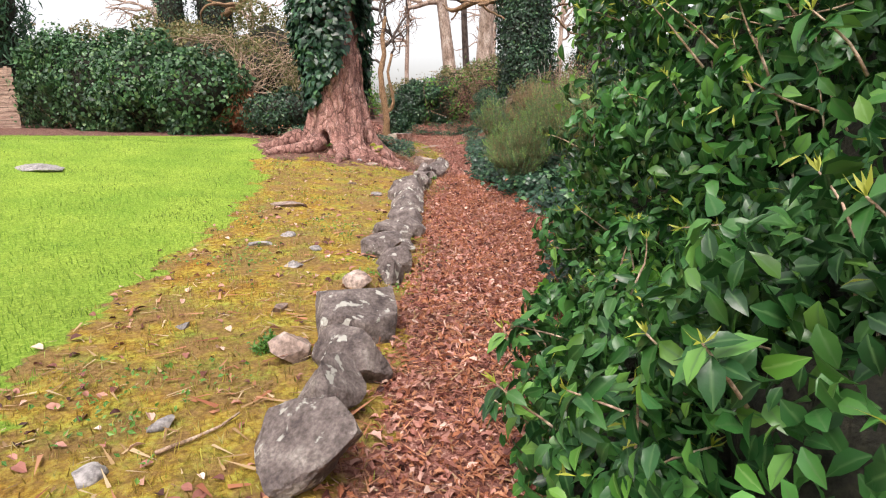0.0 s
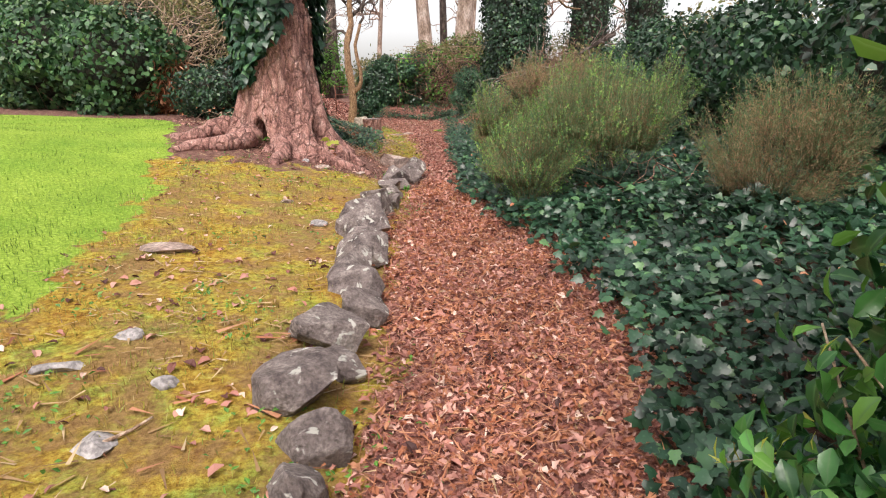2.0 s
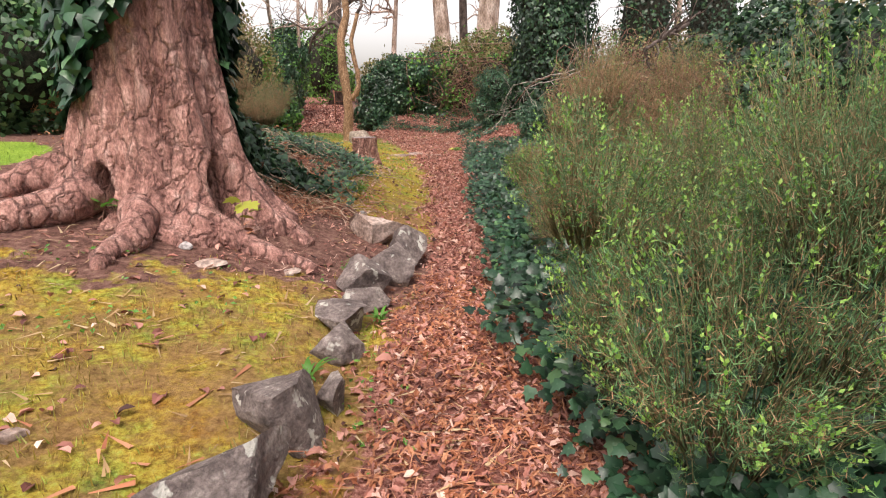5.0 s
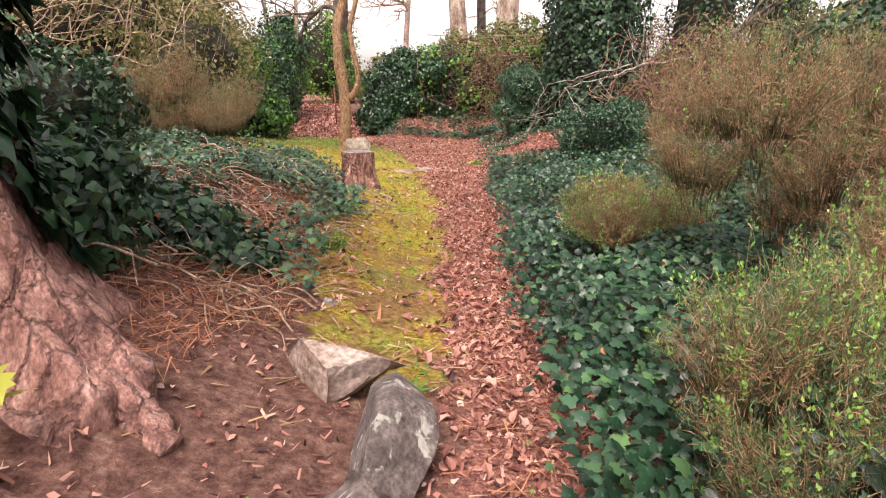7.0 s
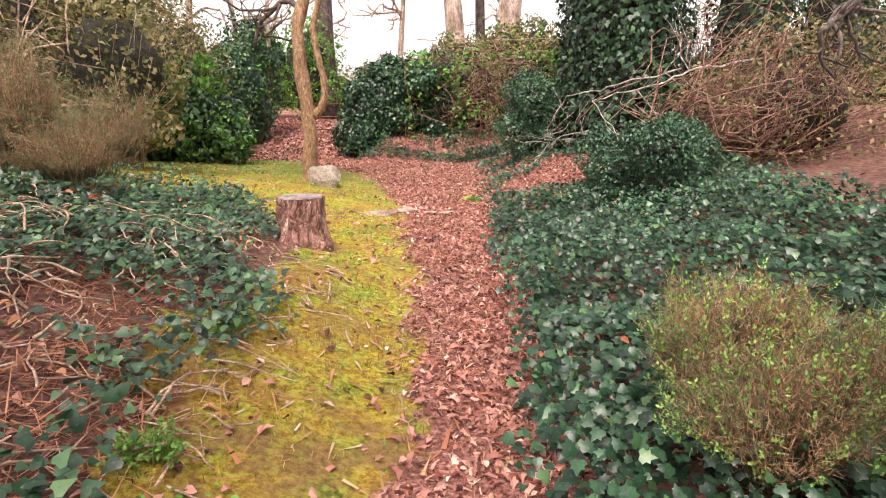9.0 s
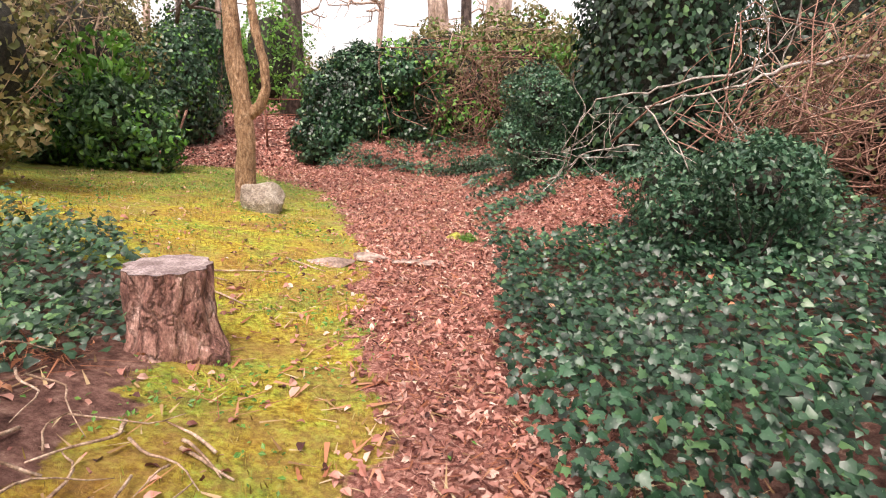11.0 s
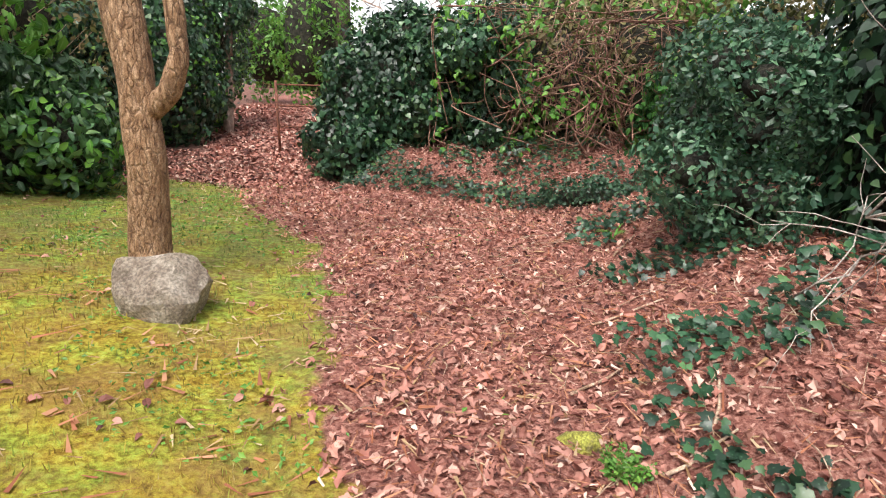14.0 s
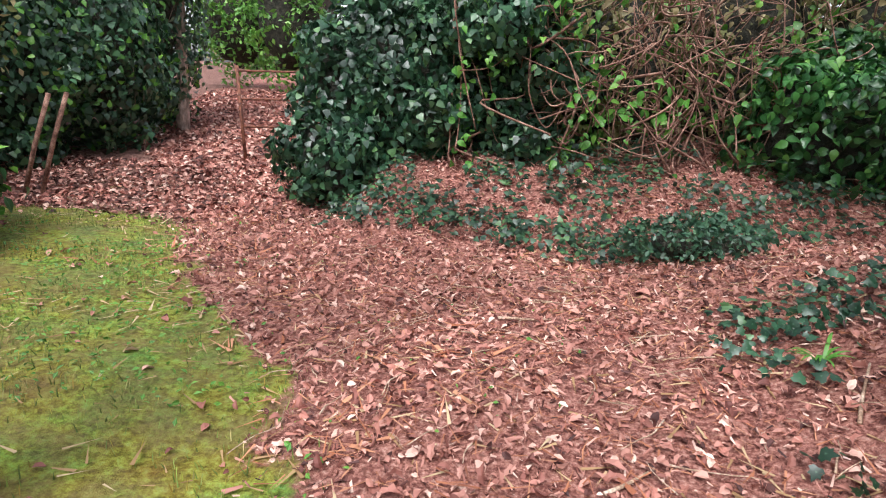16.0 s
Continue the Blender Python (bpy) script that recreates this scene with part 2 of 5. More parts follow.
def leaf_material(name, stops, rough=.4, vein=None, through_light=.25, patch=.6):
    """Leaves that differ from one to the next, with a paler midrib and some light coming through."""
    m, nt, bsdf = material(name)
    geo = nt.nodes.new("ShaderNodeNewGeometry")
    col = ramp(nt, geo.outputs["Random Per Island"], stops)
    big = ramp(nt, noise_tex(nt, 1.6, 3), [(.38, (1 - .5 * patch,) * 3), (.62, (1 + .25 * patch,) * 3)])
    col = mix(nt, 1.0, col, big, "MULTIPLY")
    if vein:
        at = nt.nodes.new("ShaderNodeAttribute")
        at.attribute_name = "rim"
        fac = ramp(nt, at.outputs["Fac"], [(0.0, (.8,) * 3), (.22, (0, 0, 0))])
        col = mix(nt, fac, col, vein)
    nt.links.new(col, bsdf.inputs["Base Color"])
    bsdf.inputs["Roughness"].default_value = rough
    bump(nt, bsdf, noise_tex(nt, 60, 2), .25, .004)
    tr = nt.nodes.new("ShaderNodeBsdfTranslucent")
    nt.links.new(col, tr.inputs["Color"])
    sh = nt.nodes.new("ShaderNodeMixShader")
    sh.inputs[0].default_value = through_light
    nt.links.new(bsdf.outputs[0], sh.inputs[1])
    nt.links.new(tr.outputs[0], sh.inputs[2])
    nt.links.new(sh.outputs[0], nt.nodes["Material Output"].inputs["Surface"])
    return m


def rough_material(name, stops, scale, rough=.85, bump_scale=None, bump_strength=.6, distance=.02, stretch=None, speck=None, detail=6, fine=(.6, 1.3)):
    m, nt, bsdf = material(name)
    col = ramp(nt, noise_tex(nt, scale, detail, .65, stretch), tight(stops))
    grain = ramp(nt, noise_tex(nt, scale * 7, 4, .6, stretch), [(.38, (fine[0],) * 3), (.62, (fine[1],) * 3)])
    col = mix(nt, 1.0, col, grain, "MULTIPLY")
    if speck:
        where = ramp(nt, noise_tex(nt, speck[1], 3, .55, None, .4), [(speck[2], (0, 0, 0)), (speck[2] + .04, (1, 1, 1))])
        col = mix(nt, where, col, speck[0])
    nt.links.new(col, bsdf.inputs["Base Color"])
    bsdf.inputs["Roughness"].default_value = rough
    bump(nt, bsdf, noise_tex(nt, bump_scale or scale * 4, 8, .7, stretch), bump_strength, distance)
    return m


def bark_material(name, stops, scale, stretch, dark):
    """Bark of plates parted by dark fissures, with a fine grain."""
    m, nt, bsdf = material(name)
    geo = nt.nodes.new("ShaderNodeNewGeometry")
    warp = node(nt, "ShaderNodeTexNoise", Scale=scale * .8, Detail=4.0, Roughness=.6)
    nt.links.new(geo.outputs["Position"], warp.inputs["Vector"])
    shift = nt.nodes.new("ShaderNodeVectorMath")
    shift.operation = "MULTIPLY_ADD"
    nt.links.new(warp.outputs["Color"], shift.inputs[0])
    shift.inputs[1].default_value = (1.1 / scale,) * 3
    nt.links.new(geo.outputs["Position"], shift.inputs[2])
    mp = nt.nodes.new("ShaderNodeMapping")
    mp.inputs["Scale"].default_value = stretch
    nt.links.new(shift.outputs[0], mp.inputs[0])
    cells = node(nt, "ShaderNodeTexVoronoi", Scale=scale)
    cells.feature = "DISTANCE_TO_EDGE"
    nt.links.new(mp.outputs[0], cells.inputs["Vector"])
    col = ramp(nt, noise_tex(nt, scale, 9, .68, stretch), tight(stops))
    col = mix(nt, 1.0, col, ramp(nt, noise_tex(nt, scale * 8, 5, .65, stretch), [(.36, (.66,) * 3), (.64, (1.3,) * 3)]), "MULTIPLY")
    gap = ramp(nt, cells.outputs["Distance"], [(.0, (.8,) * 3), (.09, (0, 0, 0))])
    patchy = ramp(nt, noise_tex(nt, scale * .45, 3), [(.40, (.15,) * 3), (.58, (1,) * 3)])
    col = mix(nt, mix(nt, 1.0, gap, patchy, "MULTIPLY"), col, dark)
    nt.links.new(col, bsdf.inputs["Base Color"])
    bsdf.inputs["Roughness"].default_value = .88
    plates = ramp(nt, cells.outputs["Distance"], [(.0, (0, 0, 0)), (.16, (.7,) * 3)])
    tall = mix(nt, .45, plates, noise_tex(nt, scale * 3, 8, .7, stretch))
    bump(nt, bsdf, tall, 1.0, .6 / scale)
    return m


def ground_material():
    m, nt, bsdf = material("garden_ground")
    soil = ramp(nt, noise_tex(nt, 16, 9, .75), tight([(.2, (.05, .024, .02)), (.45, (.15, .075, .06)), (.65, (.25, .14, .11)), (.85, (.42, .28, .22))], .6))
    litter = ramp(nt, noise_tex(nt, 38, 8, .75), tight([(.15, (.03, .009, .008)), (.4, (.19, .07, .055)), (.6, (.40, .19, .15)), (.85, (.66, .44, .36))], .6))
    moss = ramp(nt, noise_tex(nt, 26, 9, .75), tight([(.1, (.07, .045, .01)), (.4, (.29, .195, .03)), (.6, (.46, .365, .058)), (.9, (.50, .50, .13))], .5))
    hue = ramp(nt, noise_tex(nt, 2.3, 8, .7), tight([(.1, (.85, .55, .6)), (.45, (1.05, 1.0, 1.0)), (.65, (.82, 1.05, 1.0)), (.9, (.42, .8, .9))], .42))
    moss = mix(nt, 1.0, moss, hue, "MULTIPLY")
    earth = ramp(nt, noise_tex(nt, 2.4, 8, .75), [(.44, (0, 0, 0)), (.56, (.9, .9, .9))])
    bare = ramp(nt, noise_tex(nt, 30, 8, .75), tight([(.2, (.11, .05, .02)), (.8, (.42, .26, .11))], .6))
    dry = nt.nodes.new("ShaderNodeAttribute")
    dry.attribute_name = "zone_dry"
    moss = mix(nt, dry.outputs["Fac"], mix(nt, 1.0, moss, (1.02, 1.16, 1.0), "MULTIPLY"), moss)
    some = nt.nodes.new("ShaderNodeMath")
    some.operation = "MULTIPLY_ADD"
    nt.links.new(dry.outputs["Fac"], some.inputs[0])
    some.inputs[1].default_value, some.inputs[2].default_value = .4, .6
    moss = mix(nt, mix(nt, 1.0, earth, some.outputs[0], "MULTIPLY"), moss, bare)
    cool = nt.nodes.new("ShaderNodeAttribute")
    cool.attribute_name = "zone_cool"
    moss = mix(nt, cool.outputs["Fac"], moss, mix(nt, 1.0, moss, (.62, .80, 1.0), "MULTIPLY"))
    grass = ramp(nt, noise_tex(nt, 40, 8, .7), tight([(.2, (.11, .20, .03)), (.5, (.215, .36, .045)), (.8, (.36, .52, .10))], .6))
    tone = ramp(nt, noise_tex(nt, 1.1, 5, .6), tight([(.2, (.8, .85, .7)), (.8, (1.3, 1.12, 1.1))], .6))
    grass = mix(nt, 1.0, grass, tone, "MULTIPLY")
    col = soil
    for key, c in (("zone_moss", moss), ("zone_lawn", grass), ("zone_path", litter)):
        at = nt.nodes.new("ShaderNodeAttribute")
        at.attribute_name = key
        mm = nt.nodes.new("ShaderNodeMath")
        mm.operation = "MULTIPLY_ADD"
        nt.links.new(noise_tex(nt, 14, 5, .7), mm.inputs[0])
        mm.inputs[1].default_value = .9
        nt.links.new(at.outputs["Fac"], mm.inputs[2])
        fac = ramp(nt, mm.outputs[0], [(.82, (0, 0, 0)), (1.0, (1, 1, 1))])
        col = mix(nt, fac, col, c)
    nt.links.new(col, bsdf.inputs["Base Color"])
    bsdf.inputs["Roughness"].default_value = .95
    bsdf.inputs["Specular IOR Level"].default_value = .15
    bump(nt, bsdf, noise_tex(nt, 30, 9, .75), .9, .03)
    return m


M_GROUND = ground_material()
M_STONE = rough_material("lichened_stone", [(.05, (.045, .033, .031)), (.35, (.165, .127, .118)), (.65, (.29, .235, .215)), (.95, (.54, .47, .42))], 9, .85, 26, 1.0, .05, None, ((.62, .60, .54), 11, .61), 8, (.72, 1.22))
M_PINKSTONE = rough_material("pinkish_stone", [(.25, (.19, .13, .105)), (.5, (.33, .24, .2)), (.75, (.46, .36, .31))], 5, .85, 20, .6, .015)
M_ROCK = rough_material("pale_boulder_stone", [(.05, (.12, .09, .065)), (.35, (.31, .25, .195)), (.65, (.46, .395, .32)), (.95, (.66, .59, .5))], 9, .9, 26, 1.0, .05)
M_MOSSY = rough_material("mossy_stone", [(.2, (.14, .11, .07)), (.5, (.34, .33, .06)), (.8, (.5, .52, .1))], 14, .95, 40, 1.0, .03)
M_SLATE = rough_material("grey_slate", [(.3, (.20, .18, .175)), (.7, (.36, .33, .32))], 6, .7, 20, .4, .01)
M_BARK = bark_material("reddish_bark", [(.05, (.10, .04, .034)), (.3, (.26, .12, .098)), (.6, (.43, .225, .185)), (.95, (.63, .42, .365))], 9, (1, 1, .42), (.07, .03, .026))
M_BARK2 = bark_material("brown_bark", [(.1, (.10, .045, .02)), (.45, (.29, .165, .085)), (.9, (.54, .36, .225))], 30, (1, 1, .36), (.07, .034, .018))
M_STUMP = bark_material("flaking_red_bark", [(.1, (.06, .024, .02)), (.4, (.24, .11, .085)), (.65, (.42, .23, .18)), (.9, (.64, .46, .39))], 13, (1, 1, .4), (.05, .02, .016))
M_FARBARK = rough_material("pale_bark", [(.25, (.22, .15, .11)), (.5, (.42, .31, .25)), (.75, (.58, .47, .40))], 3, .9, 9, .7, .05, (1, 1, .4))
M_DARKBARK = rough_material("dark_bark", [(.3, (.05, .035, .03)), (.7, (.16, .12, .10))], 8, .9, 20, .8, .03, (1, 1, .4))
M_TWIG = rough_material("dry_twig", [(.25, (.20, .12, .075)), (.5, (.38, .26, .18)), (.75, (.55, .42, .32))], 12, .85, 40, .4, .004)
M_REDTWIG = rough_material("reddish_twig", [(.25, (.11, .05, .035)), (.5, (.24, .12, .085)), (.75, (.38, .23, .17))], 12, .85, 40, .4, .004)
M_GREYTWIG = rough_material("grey_branch", [(.25, (.15, .12, .10)), (.5, (.32, .27, .235)), (.75, (.5, .44, .4))], 10, .85, 30, .5, .006)
M_CUT = rough_material("weathered_cut_wood", [(.3, (.17, .12, .115)), (.7, (.36, .29, .28))], 14, .8, 40, .4, .008)
M_RUST = rough_material("rusty_iron", [(.3, (.09, .03, .02)), (.7, (.24, .09, .05))], 20, .8, 60, .5, .004)
M_FENCE = rough_material("weathered_fence_board", [(.3, (.26, .16, .12)), (.7, (.46, .32, .25))], 5, .85, 30, .4, .006, (.3, .3, 4))
# Near-black fill: the shade deep inside foliage, put into the colour.
M_CORE = rough_material("shade_filler", [(.3, (.012, .014, .008)), (.7, (.05, .045, .03))], 9, .95, 20, 1.0, .05)
M_LAUREL = leaf_material("glossy_shrub_leaf", [(0, (.012, .055, .016)), (.5, (.037, .138, .032)), (.85, (.08, .235, .05)), (1, (.17, .36, .07))], .33, (.09, .18, .065), .2, 1.0)
M_SHOOT = leaf_material("young_yellow_shoot", [(0, (.38, .42, .05)), (1, (.5, .52, .10))], .45, None, .35, .2)
M_IVY = leaf_material("ivy_leaf", [(0, (.008, .029, .015)), (.5, (.019, .063, .031)), (.85, (.039, .108, .051)), (1, (.09, .19, .068))], .37, (.07, .14, .08), .12, .9)
M_DARKIVY = leaf_material("dark_ivy_leaf", [(0, (.008, .028, .014)), (.5, (.020, .060, .028)), (.85, (.038, .10, .042)), (1, (.09, .18, .06))], .45, (.05, .10, .06), .12, .9)
# Brighter copy of ivy_leaf; the leaves' sky sheen is put into its colour.
M_SHEENIVY = leaf_material("sheen_bright_ivy_leaf", [(0, (.014, .042, .022)), (.5, (.034, .092, .044)), (.85, (.062, .15, .066)), (1, (.13, .25, .09))], .36, (.08, .15, .09), .15, .9)
M_HEDGE = leaf_material("hedge_leaf", [(0, (.018, .055, .022)), (.5, (.046, .125, .045)), (.85, (.085, .19, .065)), (1, (.17, .28, .1))], .42, (.1, .18, .09), .15, .9)
M_BRIGHT = leaf_material("fresh_green_leaf", [(0, (.05, .17, .02)), (.6, (.10, .28, .035)), (1, (.2, .4, .06))], .45, (.2, .36, .1), .3)
M_BROOM = leaf_material("broom_green_twiglet", [(0, (.04, .105, .036)), (.5, (.09, .20, .075)), (1, (.19, .34, .135))], .6, None, .25)
M_BROOMBROWN = leaf_material("broom_dead_twiglet", [(0, (.17, .08, .04)), (.5, (.34, .18, .095)), (1, (.52, .34, .2))], .7, None, .15)
M_BROOMSTEM = rough_material("broom_stem", [(.3, (.10, .09, .035)), (.7, (.22, .19, .09))], 8, .8, 40, .3, .003)
M_BROOMTIP = leaf_material("broom_fresh_tip", [(0, (.15, .36, .06)), (1, (.36, .55, .13))], .5, None, .3)
M_YEW = leaf_material("dark_needle_leaf", [(0, (.018, .06, .033)), (.6, (.045, .12, .062)), (1, (.11, .21, .11))], .42, None, .15)
M_OLIVE = leaf_material("olive_scrub_leaf", [(0, (.08, .10, .03)), (.4, (.17, .18, .055)), (.75, (.28, .22, .10)), (1, (.40, .32, .17))], .6, None, .25)
M_GRASS = leaf_material("lawn_grass", [(0, (.13, .25, .026)), (.6, (.235, .385, .045)), (1, (.40, .52, .11))], .55, None, .35, .9)
M_MOSSBIT = leaf_material("moss_sprig", [(0, (.14, .09, .015)), (.3, (.31, .21, .04)), (.6, (.47, .39, .07)), (.88, (.26, .35, .06)), (1, (.54, .42, .2))], .8, None, .25, .5)
M_STRAW = leaf_material("dry_straw", [(0, (.22, .12, .05)), (.5, (.42, .27, .13)), (1, (.58, .45, .28))], .8, None, .15, .3)
M_LITTER = leaf_material("fallen_leaf", [(0, (.04, .012, .01)), (.25, (.17, .055, .042)), (.5, (.40, .165, .125)), (.85, (.58, .31, .245)), (1, (.78, .58, .48))], .7, None, .1, .5)
M_PALELEAF = leaf_material("pale_fallen_leaf", [(0, (.20, .065, .048)), (.4, (.40, .17, .13)), (.85, (.56, .30, .24)), (1, (.74, .52, .43))], .7, None, .12, .4)
M_COOLGRASS = leaf_material("thin_shade_grass", [(0, (.07, .11, .025)), (.5, (.17, .24, .05)), (.8, (.26, .34, .08)), (1, (.38, .32, .14))], .7, None, .25, .7)
M_RUSSET = leaf_material("russet_needle", [(0, (.26, .085, .04)), (.5, (.42, .16, .08)), (1, (.55, .28, .16))], .75, None, .15, .4)

# ---- ground: one sheet to the horizon ----
def spread_axis(lo, hi, cell, reach):
    inner = np.arange(lo, hi, cell)
    out, d, x = [], cell, 0.0
    while x < reach:
        d *= 1.16
        x += d
        out.append(x)
    out = np.array(out)
    return np.concatenate([lo - out[::-1], inner, inner[-1] + out])


gx, gy = spread_axis(-5.0, 3.2, .068, 500), spread_axis(.8, 27.5, .068, 500)
GX, GY = np.meshgrid(gx, gy)
GZ = ground_z(GX, GY)
zp, zm, zl = zones(GX, GY)
nx_, ny_ = len(gx), len(gy)
ii = (np.arange(ny_ - 1)[:, None] * nx_ + np.arange(nx_ - 1)[None]).ravel()
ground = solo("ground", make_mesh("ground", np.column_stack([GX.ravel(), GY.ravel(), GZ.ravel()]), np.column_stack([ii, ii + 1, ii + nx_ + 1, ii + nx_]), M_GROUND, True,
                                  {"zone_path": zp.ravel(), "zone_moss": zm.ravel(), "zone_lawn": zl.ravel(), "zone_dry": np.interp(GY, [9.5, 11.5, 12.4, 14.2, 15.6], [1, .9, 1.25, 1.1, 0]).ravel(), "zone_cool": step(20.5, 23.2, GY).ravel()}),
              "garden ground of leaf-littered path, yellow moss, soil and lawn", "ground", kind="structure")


def sow(n, x0, x1, y0, y1, where):
    """Random places in a rectangle, kept with the chance that where(x, y) gives."""
    x, y = rng.uniform(x0, x1, n), rng.uniform(y0, y1, n)
    keep = rng.random(n) < where(x, y)
    x, y = x[keep], y[keep]
    return np.column_stack([x, y, ground_z(x, y)])


UP = np.array([0, 0, 1.0])


def ups(n):
    return np.tile(UP, (n, 1))


# ---- stones ----
def stone_mesh(name, size, seed, mat, cuts=15, rough=.04):
    r = np.random.default_rng(seed)
    bm = bmesh.new()
    bmesh.ops.create_icosphere(bm, subdivisions=4, radius=1.0)
    v = np.array([q.co[:] for q in bm.verts])
    f = np.array([[q.index for q in fc.verts] for fc in bm.faces])
    bm.free()
    for _ in range(cuts):
        n = unit(r.normal(0, 1, 3))
        d = r.uniform(.34, .72)
        over = np.clip(v @ n - d, 0, None)
        v = v - over[:, None] * n * .97
    o = r.uniform(0, 90, 3)
    disp = np.array([noise.fractal(Vector(p * 1.7 + o), .9, 2.1, 6) for p in v])
    pits = np.array([noise.cell(Vector(p * 5 + o)) * noise.noise(Vector(p * 6 + o)) for p in v])
    v = v * (1 + rough * 2.0 * disp[:, None] - .05 * np.clip(pits, 0, 1)[:, None])
    v = v / np.abs(v).max(0)
    v = v * (np.array(size) / 2)
    return make_mesh(name, v, f, mat, False)


def stone(name, place, size, turn, seed, mat, label, category="stone", group="", sunk=.3, tilt=(0, 0), cuts=15):
    x, y = place
    ob = solo(name, stone_mesh(name, size, seed, mat, cuts), label, category, group)
    ob.matrix_world = pose(x, y, float(ground_z(x, y)) + size[2] * (.5 - sunk), tilt[0], tilt[1], turn)
    return ob


edge_label = "weathered grey edging stone with pale lichen spots along the path"
for i, (x, y, w, d, hh, turn, mt) in enumerate([
        (-.56, 1.95, .44, .42, .34, 10, 0), (-.53, 2.38, .34, .28, .28, 30, 0), (-.50, 2.74, .44, .34, .30, 5, 0), (-.80, 2.90, .32, .22, .17, -12, 1),
        (-.56, 3.38, .50, .50, .36, 15, 0), (-.62, 4.06, .24, .24, .16, 40, 1), (-.40, 4.34, .26, .34, .25, 0, 0), (-.40, 4.66, .28, .22, .24, 30, 0), (-.58, 5.02, .42, .34, .30, -10, 0),
        (-.40, 5.30, .24, .24, .22, 0, 0), (-.50, 5.62, .44, .36, .28, 12, 0), (-.37, 6.02, .38, .40, .27, -15, 0), (-.42, 6.34, .34, .34, .26, 60, 0), (-.50, 6.66, .38, .34, .26, 20, 0), (-.46, 7.02, .46, .42, .30, 5, 0),
        (-.53, 7.36, .34, .34, .34, 35, 0), (-.56, 7.72, .58, .36, .30, -20, 0), (-.55, 8.28, .58, .52, .27, 14, 0), (-.44, 8.88, .36, .36, .28, 0, 0), (-.30, 9.12, .16, .24, .20, 0, 0),
        (-.34, 9.55, .34, .34, .26, 25, 0), (-.36, 9.95, .36, .40, .28, 20, 0), (-.30, 10.28, .28, .26, .24, 50, 0), (-.36, 10.54, .40, .32, .30, -20, 0), (-.20, 10.86, .48, .34, .34, 10, 0), (-.12, 11.36, .42, .60, .36, 12, 0)]):
    stone("edging_stone", (x, y), (w * 1.02, d * 1.12, hh * 1.24), turn, 20 + i, (M_STONE, M_PINKSTONE)[mt], edge_label if not mt else "pinkish flat edging stone beside the grey ones", "stone", "stones edging the path", .33, (rng.uniform(-8, 8), rng.uniform(-8, 8)), 19)
stone("edging_stone", (-.38, 11.9), (.66, .38, .36), -6, 77, M_PINKSTONE, "pale pinkish stone block at the end of the row", "stone", "stones edging the path", .2, (0, 6), 14)
stone("boulder", (-1.72, 21.68), (.60, .56, .56), 35, 91, M_ROCK, "pale angular boulder on moss beside a tree", "boulder", "", .22, (-10, 4), 13)
for i, (x, y, w, d) in enumerate([(-1.87, 6.96, .44, .3), (-1.25, 4.68, .2, .16), (-.94, 7.9, .22, .16), (-.80, 10.5, .2, .13), (-1.2, 2.24, .12, .1), (-1.32, 1.9, .16, .14), (-1.06, 3.58, .13, .1),
                                  (-1.50, 5.55, .16, .1), (-1.66, 5.2, .22, .12), (-1.33, 8.6, .15, .1), (-1.15, 5.1, .12, .1), (-1.55, 3.3, .1, .09), (-1.25, 10.35, .22, .16), (-1.5, 10.6, .12, .1), (-.62, 12.9, .1, .08)]):
    stone("slab_stone", (x, y), (w, d, .07), rng.uniform(-40, 40), 120 + i, M_SLATE if i % 3 else M_PINKSTONE, "flat grey stone half sunk in the moss", "stone", "flat stones in the moss", .42, (0, 0), 6)
for i, (x, y, w, d, hh, turn) in enumerate([(-.66, 19.68, .26, .24, .12, 30), (-.28, 19.88, .36, .22, .12, -10), (.14, 19.78, .3, .22, .1, 10), (.48, 20.75, .16, .14, .14, -25)]):
    stone("step_stone", (x, y), (w * 1.7, d * 1.5, hh * 1.3), turn, 150 + i, M_PINKSTONE if i < 3 else M_MOSSY, "worn pale stone laid across the path as a low step" if i < 3 else "mossy stone at the end of the low step", "stone", "stones across the path", .55, (0, 0), 12)

# ---- big tree with flared roots ----
TREE = np.array([-1.95, 11.35])


def trunk_radius(th, z):
    """Radius of the big trunk round its axis at a height over its foot."""
    r = .42 + .20 * np.exp(-z / .35) + .12 * np.exp(-z / 1.0)
    lobes = .5 + .5 * np.cos(5 * th + .6) * np.cos(2 * th - .4)
    r = r + .26 * lobes * np.exp(-z / .28)
    r = r + .045 * np.sin(9 * th + 2 * np.sin(z * 1.1)) * np.exp(-z / 2.5)
    return r * (1 - .012 * np.clip(z, 0, 20))


def trunk_axis(z):
    return TREE[0] - .02 * z + .02 * np.sin(z), TREE[1] + .02 * z


big = thing("tree", (TREE[0], TREE[1], float(ground_z(*TREE))), "large old tree with reddish bark, flared roots and ivy", "tree")
zs = np.concatenate([np.linspace(-.35, 3.2, 120), np.linspace(3.3, 9, 40)])
ths = np.linspace(0, 2 * np.pi, 180, endpoint=False)
TH, ZZ = np.meshgrid(ths, zs)
R = trunk_radius(TH, np.clip(ZZ, 0, None))
foot = .52
ridge = np.array([[noise.fractal(Vector((math.cos(a) * 5.5, math.sin(a) * 5.5, z * 1.4)), 1.0, 2.0, 5) for a in ths] for z in zs])
plate = np.array([[noise.noise(Vector((math.cos(a) * 16, math.sin(a) * 16, z * 5))) for a in ths] for z in zs])
R = R + .05 * ridge + .03 * np.abs(plate)
